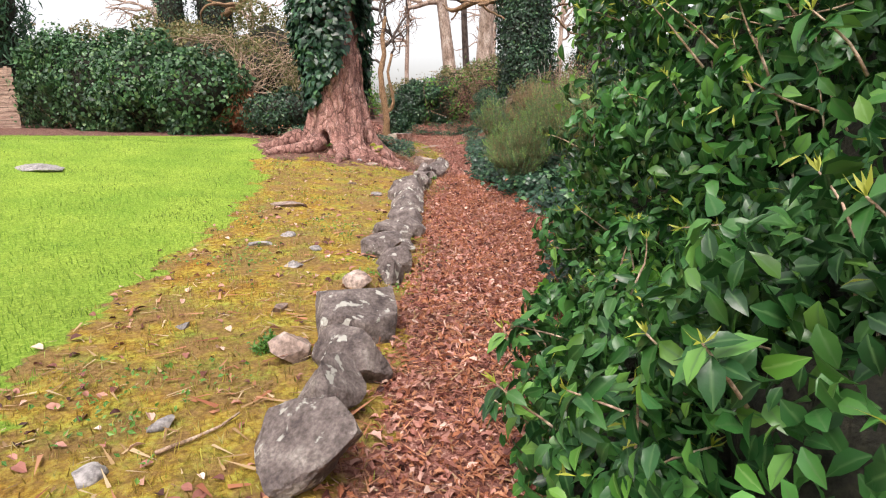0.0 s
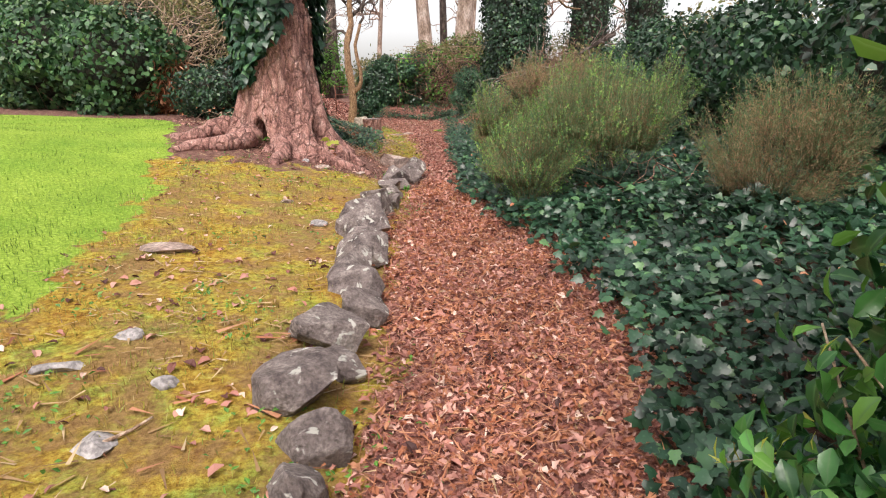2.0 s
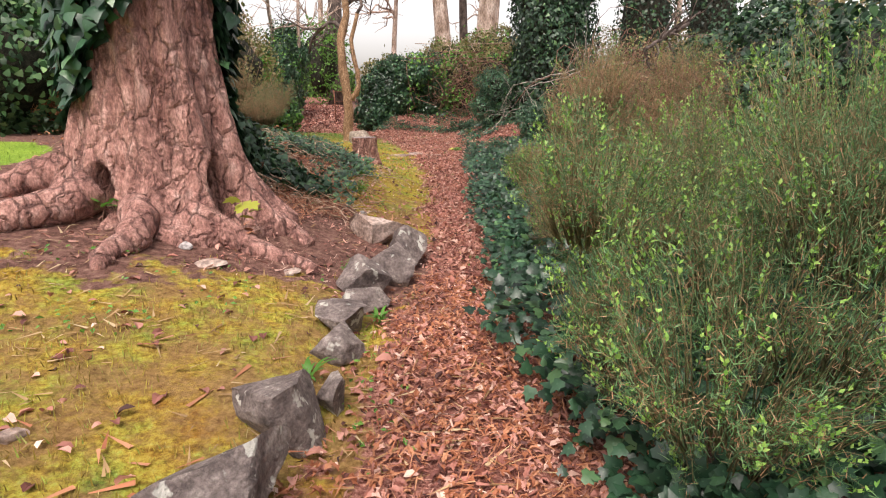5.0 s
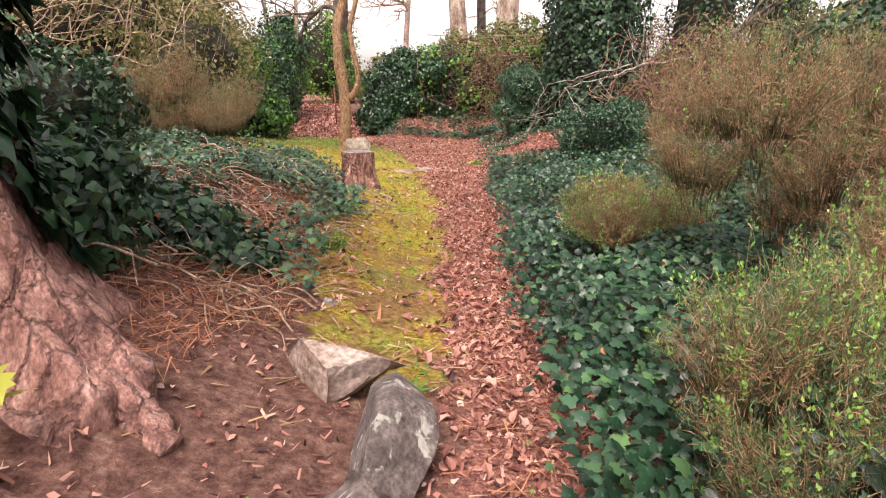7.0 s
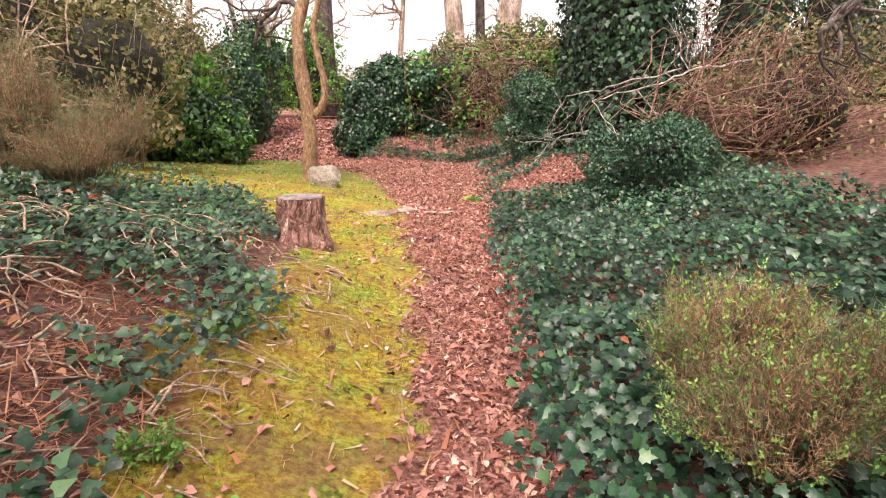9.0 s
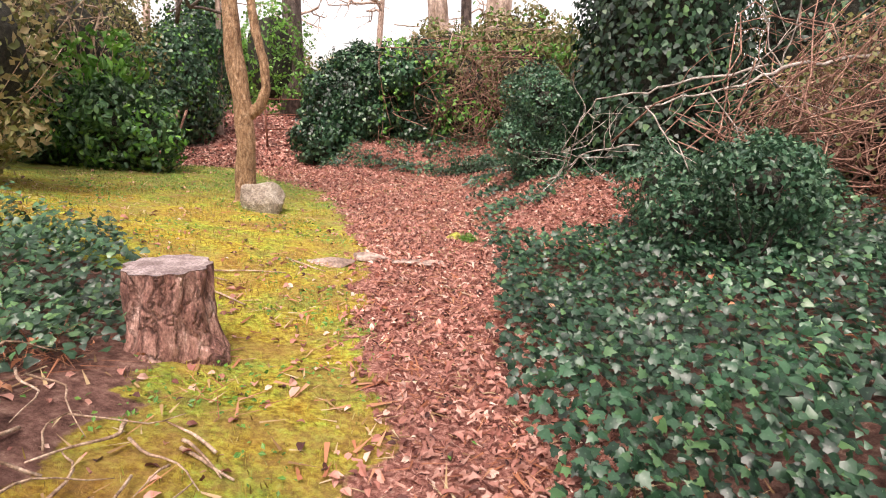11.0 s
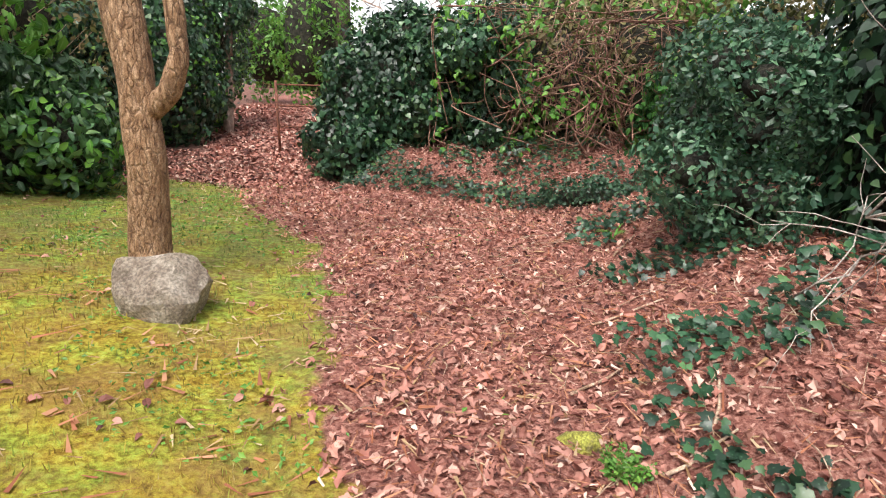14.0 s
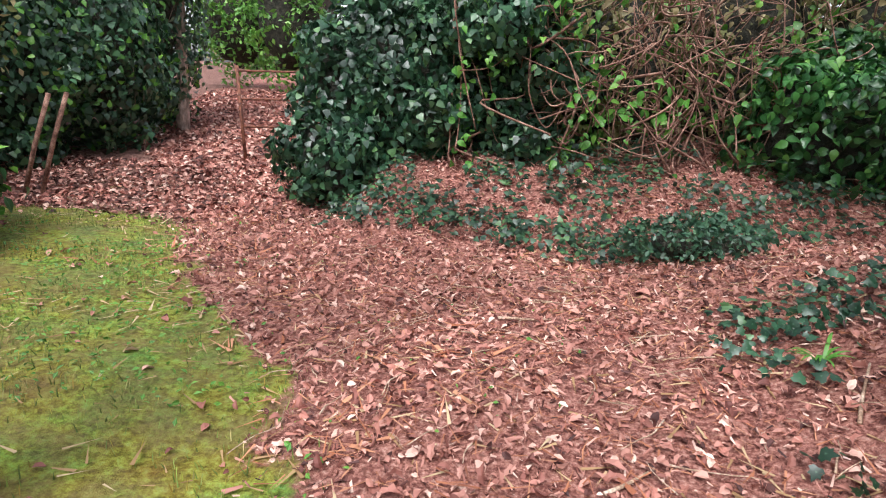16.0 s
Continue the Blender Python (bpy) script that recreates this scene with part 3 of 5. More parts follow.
hollow = np.exp(-((((TH - 4.40 + np.pi) % (2 * np.pi) - np.pi) / .14) ** 2) - ((ZZ - .22) / .19) ** 2)
hollow += 1.0 * np.exp(-((((TH - 5.85 + np.pi) % (2 * np.pi) - np.pi) / .19) ** 2) - ((ZZ - .20) / .24) ** 2)
R = R * (1 - .9 * np.clip(2.2 * hollow - .3, 0, 1))
ax, ay = trunk_axis(ZZ)
V = np.column_stack([(ax + R * np.cos(TH)).ravel(), (ay + R * np.sin(TH)).ravel(), (ZZ + foot).ravel()])
n_th = len(ths)
a0 = (np.arange(len(zs) - 1)[:, None] * n_th)
j0, j1 = np.arange(n_th)[None], (np.arange(n_th)[None] + 1) % n_th
part("trunk", make_mesh("trunk", V, np.stack([a0 + j0, a0 + j1, a0 + n_th + j1, a0 + n_th + j0], -1).reshape(-1, 4), M_BARK), big)


def root(points, r0, r1, parent):
    p = np.array(points, float)
    u = np.linspace(0, 1, 14)
    q = np.column_stack([np.interp(u, np.linspace(0, 1, len(p)), p[:, k]) for k in (0, 1)])
    q[1:-1] += rng.normal(0, .018, (12, 2))
    rad = r0 + (r1 - r0) * u ** .8
    z = ground_z(q[:, 0], q[:, 1]) + rad * np.linspace(.9, .1, 14)
    v, f = tube(np.column_stack([q, z]), rad, 12)
    v = v + .02 * np.array([noise.noise_vector(Vector(c * 7)) for c in v])
    part("root", make_mesh("root", v, f, M_BARK), parent)


root([(-1.62, 10.9), (-1.38, 10.82), (-1.05, 10.75), (-.68, 10.68)], .17, .04, big)
root([(-1.42, 11.6), (-1.2, 11.5), (-.98, 11.3), (-.80, 11.2)], .15, .05, big)
root([(-2.2, 10.8), (-2.45, 10.45), (-2.85, 10.3), (-3.0, 10.05)], .16, .05, big)
root([(-1.85, 10.75), (-1.75, 10.45), (-1.8, 10.2), (-1.75, 10.0)], .14, .04, big)
root([(-2.7, 11.3), (-3.05, 11.1), (-3.4, 11.1)], .16, .05, big)
for a, z0, ln in ((.4, 6.0, 3.2), (2.4, 6.6, 3.4), (4.2, 7.2, 3.0), (5.4, 7.8, 2.6)):
    cx, cy = trunk_axis(z0)
    p = wiggle((cx + .2 * math.cos(a), cy + .2 * math.sin(a), z0), (cx + ln * math.cos(a), cy + ln * math.sin(a), z0 + 1.8), 9, .06)
    v, f = tube(p, np.linspace(.2, .05, 9), 8)
    part("limb", make_mesh("limb", v, f, M_BARK), big)

# ivy climbing the big tree
h = Heap()
n = 12500
th, z = rng.uniform(0, 2 * np.pi, n), rng.uniform(.1, 6.0, n)
ivy_foot = np.interp(th, [0, .25, .8, 1.57, 2.6, 3.14, 4.0, 4.71, 5.2, 5.6, 5.95, 6.2832], [1.6, .7, .35, .25, .5, .75, 1.0, 1.35, 1.95, 2.7, 2.6, 1.6])
keep = z > ivy_foot + .12 * np.sin(7 * th) + .5 * (fbm(th * 3, z * 2, 6) - .5)
th, z = th[keep], z[keep]
rr = trunk_radius(th, z) + rng.uniform(.02, .30, len(z)) * np.clip((z - .4) / 1.5, .3, 1.2)
cx, cy = trunk_axis(z)
P = np.column_stack([cx + rr * np.cos(th), cy + rr * np.sin(th), z + foot])
N = np.column_stack([np.cos(th), np.sin(th), np.full(len(th), .35)])
scatter(h, IVY_MID, P, N, rng.uniform(.08, .15, len(P)), .35, 1.0)
part("climbing_ivy", h.mesh("climbing_ivy", M_IVY), big, "dark green ivy covering the upper trunk")


# ---- shrubs ----
def blob_points(blobs, n, lo=.78, hi=1.06, ground_cut=True):
    """Places and outward normals in the outer layer of a heap of ellipsoids (cx, cy, cz, rx, ry, rz)."""
    B = np.array(blobs, float)
    w = (B[:, 3] * B[:, 4] * B[:, 5]) ** (2 / 3)
    k = rng.choice(len(B), int(n * 1.7), p=w / w.sum())
    d = unit(rng.normal(0, 1, (len(k), 3)))
    c, r = B[k, :3], B[k, 3:]
    bumpy = 1 + .28 * (fbm(c[:, 0] * 3 + d[:, 0] * 2.6 + 9 + d[:, 2], c[:, 1] + d[:, 1] * 2.6 + 30 + d[:, 2], 8) - .5) * 2
    out = rng.uniform(lo, hi, len(k))
    out = np.where(rng.random(len(k)) < .07, out * rng.uniform(1.0, 1.22, len(k)), out)
    P = c + d * r * (out * bumpy)[:, None]
    N = unit(d / r)
    inside = np.zeros(len(P), bool)
    for i in range(len(B)):
        q = (((P - B[i, :3]) / B[i, 3:]) ** 2).sum(1)
        inside |= (q < .55) & (k != i)
    keep = ~inside
    if ground_cut:
        keep &= P[:, 2] > ground_z(P[:, 0], P[:, 1]) + .02
    return P[keep][:n], N[keep][:n]


def tufts(blobs, n, scale=.38):
    """The same heap with smaller lumps set on it, for an uneven outline."""
    more = []
    for b in blobs:
        b = np.array(b, float)
        for _ in range(n):
            d = unit(rng.normal(0, 1, 3) + np.array([0, -.2, .35]))
            k = scale * rng.uniform(.6, 1.2)
            more.append((*(b[:3] + d * b[3:] * rng.uniform(.8, .98)), *(b[3:].mean() * k * np.array([1, 1, .9]))))
    return list(blobs) + more


# Added filler blobs that stop see-through; their dark colour stands for inner shade.
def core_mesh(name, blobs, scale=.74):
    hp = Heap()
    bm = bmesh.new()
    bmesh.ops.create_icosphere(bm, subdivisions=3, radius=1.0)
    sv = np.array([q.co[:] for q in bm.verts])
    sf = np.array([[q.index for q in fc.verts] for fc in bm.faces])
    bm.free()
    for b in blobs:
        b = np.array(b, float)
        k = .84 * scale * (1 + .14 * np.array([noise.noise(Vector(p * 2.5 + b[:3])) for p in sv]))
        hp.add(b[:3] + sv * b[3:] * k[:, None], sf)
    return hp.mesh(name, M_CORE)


def leafy(name, blobs, label, category, mat, template, n, size, spread=.5, droop=.5, stems=20, stem_mat=None, core=.72, group="", extra=(), lo=.78, part_name="foliage"):
    """A shrub: an added shade-dark filler core, stems and a coat of single leaves."""
    b0 = np.array(blobs, float)
    cx, cy = b0[:, 0].mean(), b0[:, 1].mean()
    gz = float(ground_z(cx, cy))
    t = thing(name, (cx, cy, gz), label, category, group)
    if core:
        part("dark_filler", core_mesh("dark_filler", blobs, core), t, kind="stuff")
    P, N = blob_points(tufts(blobs, 7), n, lo)
    hp = Heap()
    scatter(hp, template, P, N, rng.uniform(size * .65, size * 1.25, len(P)), spread, droop)
    part(part_name, hp.mesh(part_name, mat), t, kind="stuff")
    for m2, t2, n2, s2, label2, nm in extra:
        P2, N2 = blob_points(blobs, n2, .95, 1.1)
        hp = Heap()
        scatter(hp, t2, P2, N2, rng.uniform(s2 * .7, s2 * 1.2, len(P2)), .5, -.4)
        part(nm, hp.mesh(nm, m2), t, label2, "stuff")
    if stems:
        hp = Heap()
        Q, _ = blob_points(blobs, stems, .85, 1.08)
        for q in Q:
            b = b0[np.argmin((((b0[:, :3] - q) / b0[:, 3:]) ** 2).sum(1))]
            ang = rng.uniform(0, 6.28)
            s = np.array([b[0] + .25 * b[3] * math.cos(ang), b[1] + .25 * b[4] * math.sin(ang), 0])
            s[2] = float(ground_z(s[0], s[1])) - .03
            hp.add(*tube(wiggle(s, q, 7, .08), np.linspace(.009, .003, 7), 4))
        part("stem_growth", hp.mesh("stem_growth", stem_mat or M_TWIG), t, kind="stuff")
    return t


# the tall glossy shrub close to the start of the path
START_BLOBS = [(1.85, 3.25, 1.25, 1.0, 1.1, 1.35), (1.7, 1.9, .9, .85, .85, .95), (.98, 1.8, .25, .55, .6, .45), (2.4, 2.5, 2.1, 1.2, 1.6, 1.1), (2.0, .3, 1.0, .95, 1.1, 1.1), (1.2, 3.35, .55, .5, .75, .6), (1.15, 2.6, .3, .5, .6, .45), (.66, 2.05, .30, .42, .5, .34), (.50, 1.6, .24, .34, .42, .30), (.46, 1.15, .26, .26, .4, .26), (.9, 1.1, .5, .5, .6, .5)]
start_shrub = leafy("evergreen_shrub", START_BLOBS,
      "tall glossy dark green evergreen shrub overhanging the path", "shrub", M_LAUREL, LAUREL, 50000, .068, .75, .75, 120, M_TWIG, .66, "",
      [(M_SHOOT, WILLOWY, 1300, .05, "young yellow-green shoots", "shoot_growth"), (M_BRIGHT, LAUREL, 2200, .07, "fresh green leaves", "new_leaves")], .62)


def leaf_sprigs(parent, blobs, n):
    """Twigs standing out of a shrub, each with a rosette of leaves and a pale shoot at its end."""
    P, N = blob_points(blobs, n, .92, 1.08)
    wood, leaves, tips = Heap(), Heap(), Heap()
    for p, nn in zip(P, N):
        out = unit(nn + rng.normal(0, .35, 3) + np.array([0, 0, .25]))
        end = p + out * rng.uniform(.08, .2)
        wood.add(*tube(wiggle(p - out * .12, end, 6, .08), np.linspace(.005, .0025, 6), 5))
        k = int(rng.integers(6, 10))
        around = unit(np.cross(out, rng.normal(0, 1, (k, 3))))
        at = end - out * rng.uniform(0, .07, (k, 1))
        scatter(leaves, LAUREL, at, np.tile(out, (k, 1)) + .3 * UP, rng.uniform(.06, .1, k), .25, .55, around + .25 * out)
        scatter(tips, WILLOWY, np.tile(end, (5, 1)), rng.normal(0, 1, (5, 3)), rng.uniform(.025, .05, 5), .2, -.3, np.tile(out, (5, 1)))
    part("twig_growth", wood.mesh("twig_growth", M_TWIG), parent, "tan outer twigs", "stuff")
    part("rosette_foliage", leaves.mesh("rosette_foliage", M_LAUREL), parent, kind="stuff")
    part("bud_growth", tips.mesh("bud_growth", M_SHOOT), parent, "yellow-green buds at the twig ends", "stuff")


leaf_sprigs(start_shrub, START_BLOBS, 420)


def cluster(n, x0, x1, y0, y1, z0, z1, r0, r1):
    """Loose lumps in a box."""
    return [(rng.uniform(x0, x1), rng.uniform(y0, y1), rng.uniform(z0, z1), *(np.array([1, 1.1, .85]) * rng.uniform(r0, r1))) for _ in range(n)]


def broom(name, blobs, label, n_stems, brown, tips, group="feathery bushes beside the path"):
    """A feathery bush: many thin upright stems set with fine short twiglets."""
    b0 = np.array(blobs, float)
    cx, cy = b0[:, 0].mean(), b0[:, 1].mean()
    t = thing(name, (cx, cy, float(ground_z(cx, cy))), label, "bush", group)
    hs, hg, hb, ht = Heap(), Heap(), Heap(), Heap()
    P, N = blob_points(tufts(blobs, 3, .5), n_stems, .5, 1.05)
    w = b0[:, 3]
    for q, nn in zip(P, N):
        b = b0[np.argmin(((b0[:, :3] - q) ** 2).sum(1))]
        s = np.array([b[0] + (q[0] - b[0]) * .45, b[1] + (q[1] - b[1]) * .45, 0])
        s[2] = min(q[2] - .15, max(float(ground_z(s[0], s[1])), b[2] - b[5] * .9))
        line = wiggle(s, q, 6, .10, -.06)
        hs.add(*tube(line[[0, 2, 4, 5]], np.linspace(.0028, .0008, 4), 3))
        k = 62
        u = rng.uniform(.15, 1.0, k) ** .8
        pos = np.column_stack([np.interp(u, np.linspace(0, 1, 6), line[:, j]) for j in range(3)]) + rng.normal(0, .02, (k, 3))
        along = unit(q - s)
        tipd = unit(along + rng.normal(0, .55, (k, 3)))
        dead = rng.random(k) < brown * (1.35 - u) * (.35 + 1.3 * float(fbm(q[0] * 2.2, q[1] * 2.2 + q[2], 77)))
        for heap, sel in ((hg, ~dead), (hb, dead)):
            scatter(heap, FINE, pos[sel], rng.normal(0, 1, (sel.sum(), 3)), rng.uniform(.02, .05, sel.sum()), .1, 0, tipd[sel])
        if rng.random() < tips:
            kk = 11
            pos = q + along * rng.uniform(-.09, .04, (kk, 1)) + rng.normal(0, .006, (kk, 3))
            scatter(ht, SMALL, pos, rng.normal(0, 1, (kk, 3)), .018, .2, 0, np.tile(along + UP, (kk, 1)))
    part("stem_growth", hs.mesh("stem_growth", M_BROOMSTEM), t, kind="stuff")
    part("green_foliage", hg.mesh("green_foliage", M_BROOM), t, kind="stuff")
    part("dead_foliage", hb.mesh("dead_foliage", M_BROOMBROWN), t, "brown dead twiglets low in the bush", "stuff")
    if ht.n:
        part("fresh_growth", ht.mesh("fresh_growth", M_BROOMTIP), t, "bright green budding tips", "stuff")
    return t


broom("broom_bush", cluster(10, .78, 1.5, 8.3, 10.4, .72, 1.18, .32, .46) + cluster(11, 1.4, 2.9, 8.1, 10.4, .8, 1.35, .34, .52), "feathery green bush with small yellow tips leaning over ivy", 2900, .38, .55)
broom("broom_bush", cluster(8, 1.05, 1.75, 10.3, 11.5, .35, .78, .28, .38) + cluster(5, 1.7, 2.9, 10.8, 11.8, .55, .95, .3, .45), "feathery green and brown bush with bright upright shoots", 1500, .85, .5)
broom("broom_bush", cluster(13, 1.75, 3.3, 12.1, 13.4, 1.0, 1.65, .36, .52) + cluster(3, 1.5, 1.8, 12.8, 13.3, .8, 1.25, .3, .4), "tall feathery bush with brown dead inner stems", 2000, 1.7, .12)
broom("broom_bush", cluster(8, 1.15, 1.95, 13.7, 14.8, .42, .68, .26, .36), "low feathery bush beside the path, brown inside", 1100, 1.15, .6)
broom("broom_bush", cluster(8, -3.9, -2.7, 16.7, 17.8, 1.1, 1.75, .36, .5), "brown feathery bush rising out of ivy", 1300, 1.2, .0)
broom("broom_bush", cluster(5, 2.4, 3.3, 6.9, 7.9, .85, 1.3, .4, .55), "dark feathery bush behind the ivy bank", 900, .7, .03)


# ---- ivy on the ground ----
def ivy_sheet(name, label, n, x0, x1, y0, y1, where, thick, mat=None, size=.095):
    P = sow(n, x0, x1, y0, y1, where)
    lump = fbm(P[:, 0] * 1.7, P[:, 1] * 1.7, 12)
    P[:, 2] += .02 + thick * rng.uniform(.15, 1.0, len(P)) * (.25 + 1.35 * lump)
    N = ups(len(P)) + np.column_stack([-.7 * (vnoise(P[:, 0] * 5, P[:, 1] * 5, 3) - .5), -.35 - .6 * (vnoise(P[:, 0] * 5, P[:, 1] * 5, 4) - .5), np.zeros(len(P))])
    hp = Heap()
    size_at = rng.uniform(size * .5, size * 1.15, len(P)) * np.interp(P[:, 1], [8, 16], [1.05, .8])
    close = (P[:, 0] > .3) & (P[:, 0] < 1.6)
    for sel, leaf in ((close, IVY), (~close, IVY_MID)):
        scatter(hp, leaf, P[sel], N[sel], size_at[sel], .42, .3)
    return solo(name, hp.mesh(name, mat or M_IVY), label, "ivy", kind="stuff")


def strewn(n, x0, x1, y0, y1, lift):
    P = sow(n, x0, x1, y0, y1, lambda x, y: step(.45, .7, fbm(x * 1.5, y * 1.5, 90)))
    P[:, 2] += lift * rng.uniform(.7, 1.25, len(P))
    hp = Heap()
    scatter(hp, DRY, P, ups(len(P)), rng.uniform(.03, .06, len(P)), .6, 0)
    solo("leaf_litter", hp.mesh("leaf_litter", M_RUSSET, False), "brown fallen leaves caught in the ivy", "leaf litter", kind="stuff")


strewn(850, .7, 3.8, 5, 20, .26)
strewn(700, -4.5, -1.0, 13, 19, .22)


def right_bank(x, y):
    e = path_right(np.minimum(y, 19.7))
    return step(-.12, .2, x - e + .30 * (fbm(x * 2, y * 2, 21) - .5)) * step(20.2, 19.5, y - .12 * (x - 1)) * (.7 + .3 * vnoise(x * 2, y * 2, 5))


ivy_sheet("ivy_ground_cover", "dark green ivy carpeting the bank beside the path", 78000, .3, 3.9, 3.8, 21, right_bank, .28, None, .070)
ivy_sheet("ivy_ground_cover", "dark ivy covering the ground behind the tree", 38000, -5.5, -.5, 12.2, 19.6,
          lambda x, y: step(-.1, .2, (path_left(y) - np.interp(y, [12, 13, 14.5, 15.5, 16.8, 17.6, 19.6], [1.2, .8, .95, .8, 1.5, 1.2, 1.9])) - x + .35 * (fbm(x * 2.5, y * 2.5, 31) - .5)) * step(19.7, 18.8, y) * np.interp(y, [12, 13.2, 14.2, 15.2], [.7, .4, .35, 1]) * np.clip(step(.36, .55, fbm(x * 1.8, y * 1.8, 33)) + step(15.0, 15.8, y), 0, 1) * step(-.2, .3, x - np.interp(y, [12, 14.5, 16, 17], [-2.9, -3.2, -4.5, -6])), .22, M_SHEENIVY, .07)
ivy_sheet("ivy_ground_cover", "patchy ivy growing through fallen leaves", 15000, .5, 5.5, 20.2, 24, lambda x, y: .8 * step(.42, .56, fbm(x * 1.6 + 5, y * 1.6, 41)) * step(.6, 1.1, x) + .9 * step(2.3, 2.9, x), .1, M_IVY, .075)
ivy_sheet("ivy_ground_cover", "low strip of ivy along the foot of the hedge", 11000, -1.9, 4.5, 24.2, 27, lambda x, y: step(.12, -.1, np.abs(y - np.interp(x, [-1.6, .5, 1.3, 3], [26.0, 25.3, 25.4, 26.1])) - .28) * step(.2, .42, fbm(x * 2.2, y * 2.2, 45)) + .75 * step(25.5, 25.9, y) * step(.38, .52, fbm(x * 2.2, y * 2.2, 46)), .16, M_DARKIVY, .075)

# ivy mound at the back of the big tree
leafy("ivy_mound", [(-1.95, 12.4, .8, .42, .45, .5), (-1.45, 13.25, .42, .42, .45, .17), (-1.9, 13.4, .62, .5, .5, .24), (-2.7, 13.3, .8, .7, .8, .28)], "mound of dark ivy against the tree foot", "ivy", M_SHEENIVY, IVY_MID, 5200, .075, .45, .6, 14, M_TWIG, .8)

# ---- stump ----
st = thing("tree_stump", (-1.14, 17.62, float(ground_z(-1.14, 17.62))), "sawn tree stump with flaking bark beside the path", "stump")
zs = np.linspace(-.08, .45, 26)
TH, ZZ = np.meshgrid(np.linspace(0, 2 * np.pi, 72, endpoint=False), zs)
R = .205 + .12 * np.exp(-np.clip(ZZ, 0, 1) / .12) * (.6 + .4 * np.cos(4 * TH + 1)) + .014 * np.sin(11 * TH + 2 * np.sin(ZZ * 9)) + .02 * np.array([[noise.noise(Vector((3 * math.cos(a), 3 * math.sin(a), z * 6))) for a in TH[0]] for z in zs])
gz = float(ground_z(-1.14, 17.62))
V = np.column_stack([(-1.14 + R * np.cos(TH)).ravel(), (17.62 + R * np.sin(TH)).ravel(), (ZZ + gz).ravel()])
a0 = (np.arange(25)[:, None] * 72)
j0, j1 = np.arange(72)[None], (np.arange(72)[None] + 1) % 72
part("bark", make_mesh("bark", V, np.stack([a0 + j0, a0 + j1, a0 + 72 + j1, a0 + 72 + j0], -1).reshape(-1, 4), M_STUMP), st)
rim = V[-72:] * 1.0
rim[:, 2] += .004
cen = rim.mean(0) + [0, 0, .006]
part("cut_face", make_mesh("cut_face", np.concatenate([[cen], (rim + cen) / 2 + [0, 0, .004], rim]), np.array([[0, 1 + i, 1 + (i + 1) % 72] for i in range(72)] + [[1 + i, 73 + i, 73 + (i + 1) % 72] for i in range(72)] + [[1 + i, 73 + (i + 1) % 72, 1 + (i + 1) % 72] for i in range(72)]), M_CUT), st, "smooth greyish sawn top")


# ---- trees ----
def branchy(heap, start, direction, length, radius, depth, bend=.25, sides=6):
    d = unit(np.array(direction, float))
    n = 6
    p = [np.array(start, float)]
    for _ in range(n):
        d = unit(d + rng.normal(0, bend, 3) * .5 + np.array([0, 0, .04]))
        p.append(p[-1] + d * length / n)
    heap.add(*tube(p, np.linspace(radius, radius * .6, n + 1), sides))
    if depth > 0:
        for _ in range(rng.integers(2, 4)):
            k = rng.integers(2, n + 1)
            nd = unit(d + rng.normal(0, .75, 3))
            branchy(heap, p[k], nd, length * rng.uniform(.55, .8), radius * .55, depth - 1, bend, max(3, sides - 1))


def bare_tree(name, place, height, radius, lean, mat, label, depth=3, ivy=None, ivy_top=0.0, crown=6):
    x, y = place
    gz = float(ground_z(x, y))
    t = thing(name, (x, y, gz), label, "tree")
    u = np.linspace(0, 1, 12)
    line = np.column_stack([x + lean[0] * u + .08 * height * .1 * np.sin(5 * u + x), y + lean[1] * u, gz - .1 + height * u])
    v, f = tube(line, radius * (1 - .45 * u) + radius * .35 * np.exp(-u * 14), 14)
    v = v + .06 * radius * np.array([noise.noise_vector(Vector(c * 3.0)) for c in v])
    part("trunk", make_mesh("trunk", v, f, mat), t)
    hp = Heap()
    for _ in range(crown):
        k = rng.uniform(.45, 1.0)
        s = np.array([np.interp(k, u, line[:, j]) for j in range(3)])
        a = rng.uniform(0, 6.28)
        branchy(hp, s, (math.cos(a), math.sin(a), rng.uniform(.2, .9)), height * rng.uniform(.18, .32), radius * .42, depth, .5, 5)
    part("branch_crown", hp.mesh("branch_crown", mat), t, kind="stuff")
    if ivy:
        n, rad = ivy
        k = rng.uniform(0, ivy_top / height, n)
        c = np.column_stack([np.interp(k, u, line[:, j]) for j in range(3)])
        th = rng.uniform(0, 6.28, n)
        rr = rad * rng.uniform(.72, 1.05, n) * (.82 + .36 * fbm(th * 1.2 + 7, k * height * .9, 15))
        P = c + np.column_stack([rr * np.cos(th), rr * np.sin(th), np.zeros(n)])
        hp = Heap()
        scatter(hp, IVY_FAR, P, np.column_stack([np.cos(th), np.sin(th), np.full(n, .35)]), rng.uniform(.055, .105, n), .45, 1.0)
        part("climbing_ivy", hp.mesh("climbing_ivy", M_DARKIVY), t, "dense dark ivy round the trunk")
        # Added dark tube behind the ivy leaves, coloured as the shade between them.
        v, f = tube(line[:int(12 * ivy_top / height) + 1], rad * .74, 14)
        part("dark_filler", make_mesh("dark_filler", v, f, M_CORE), t)
    return t


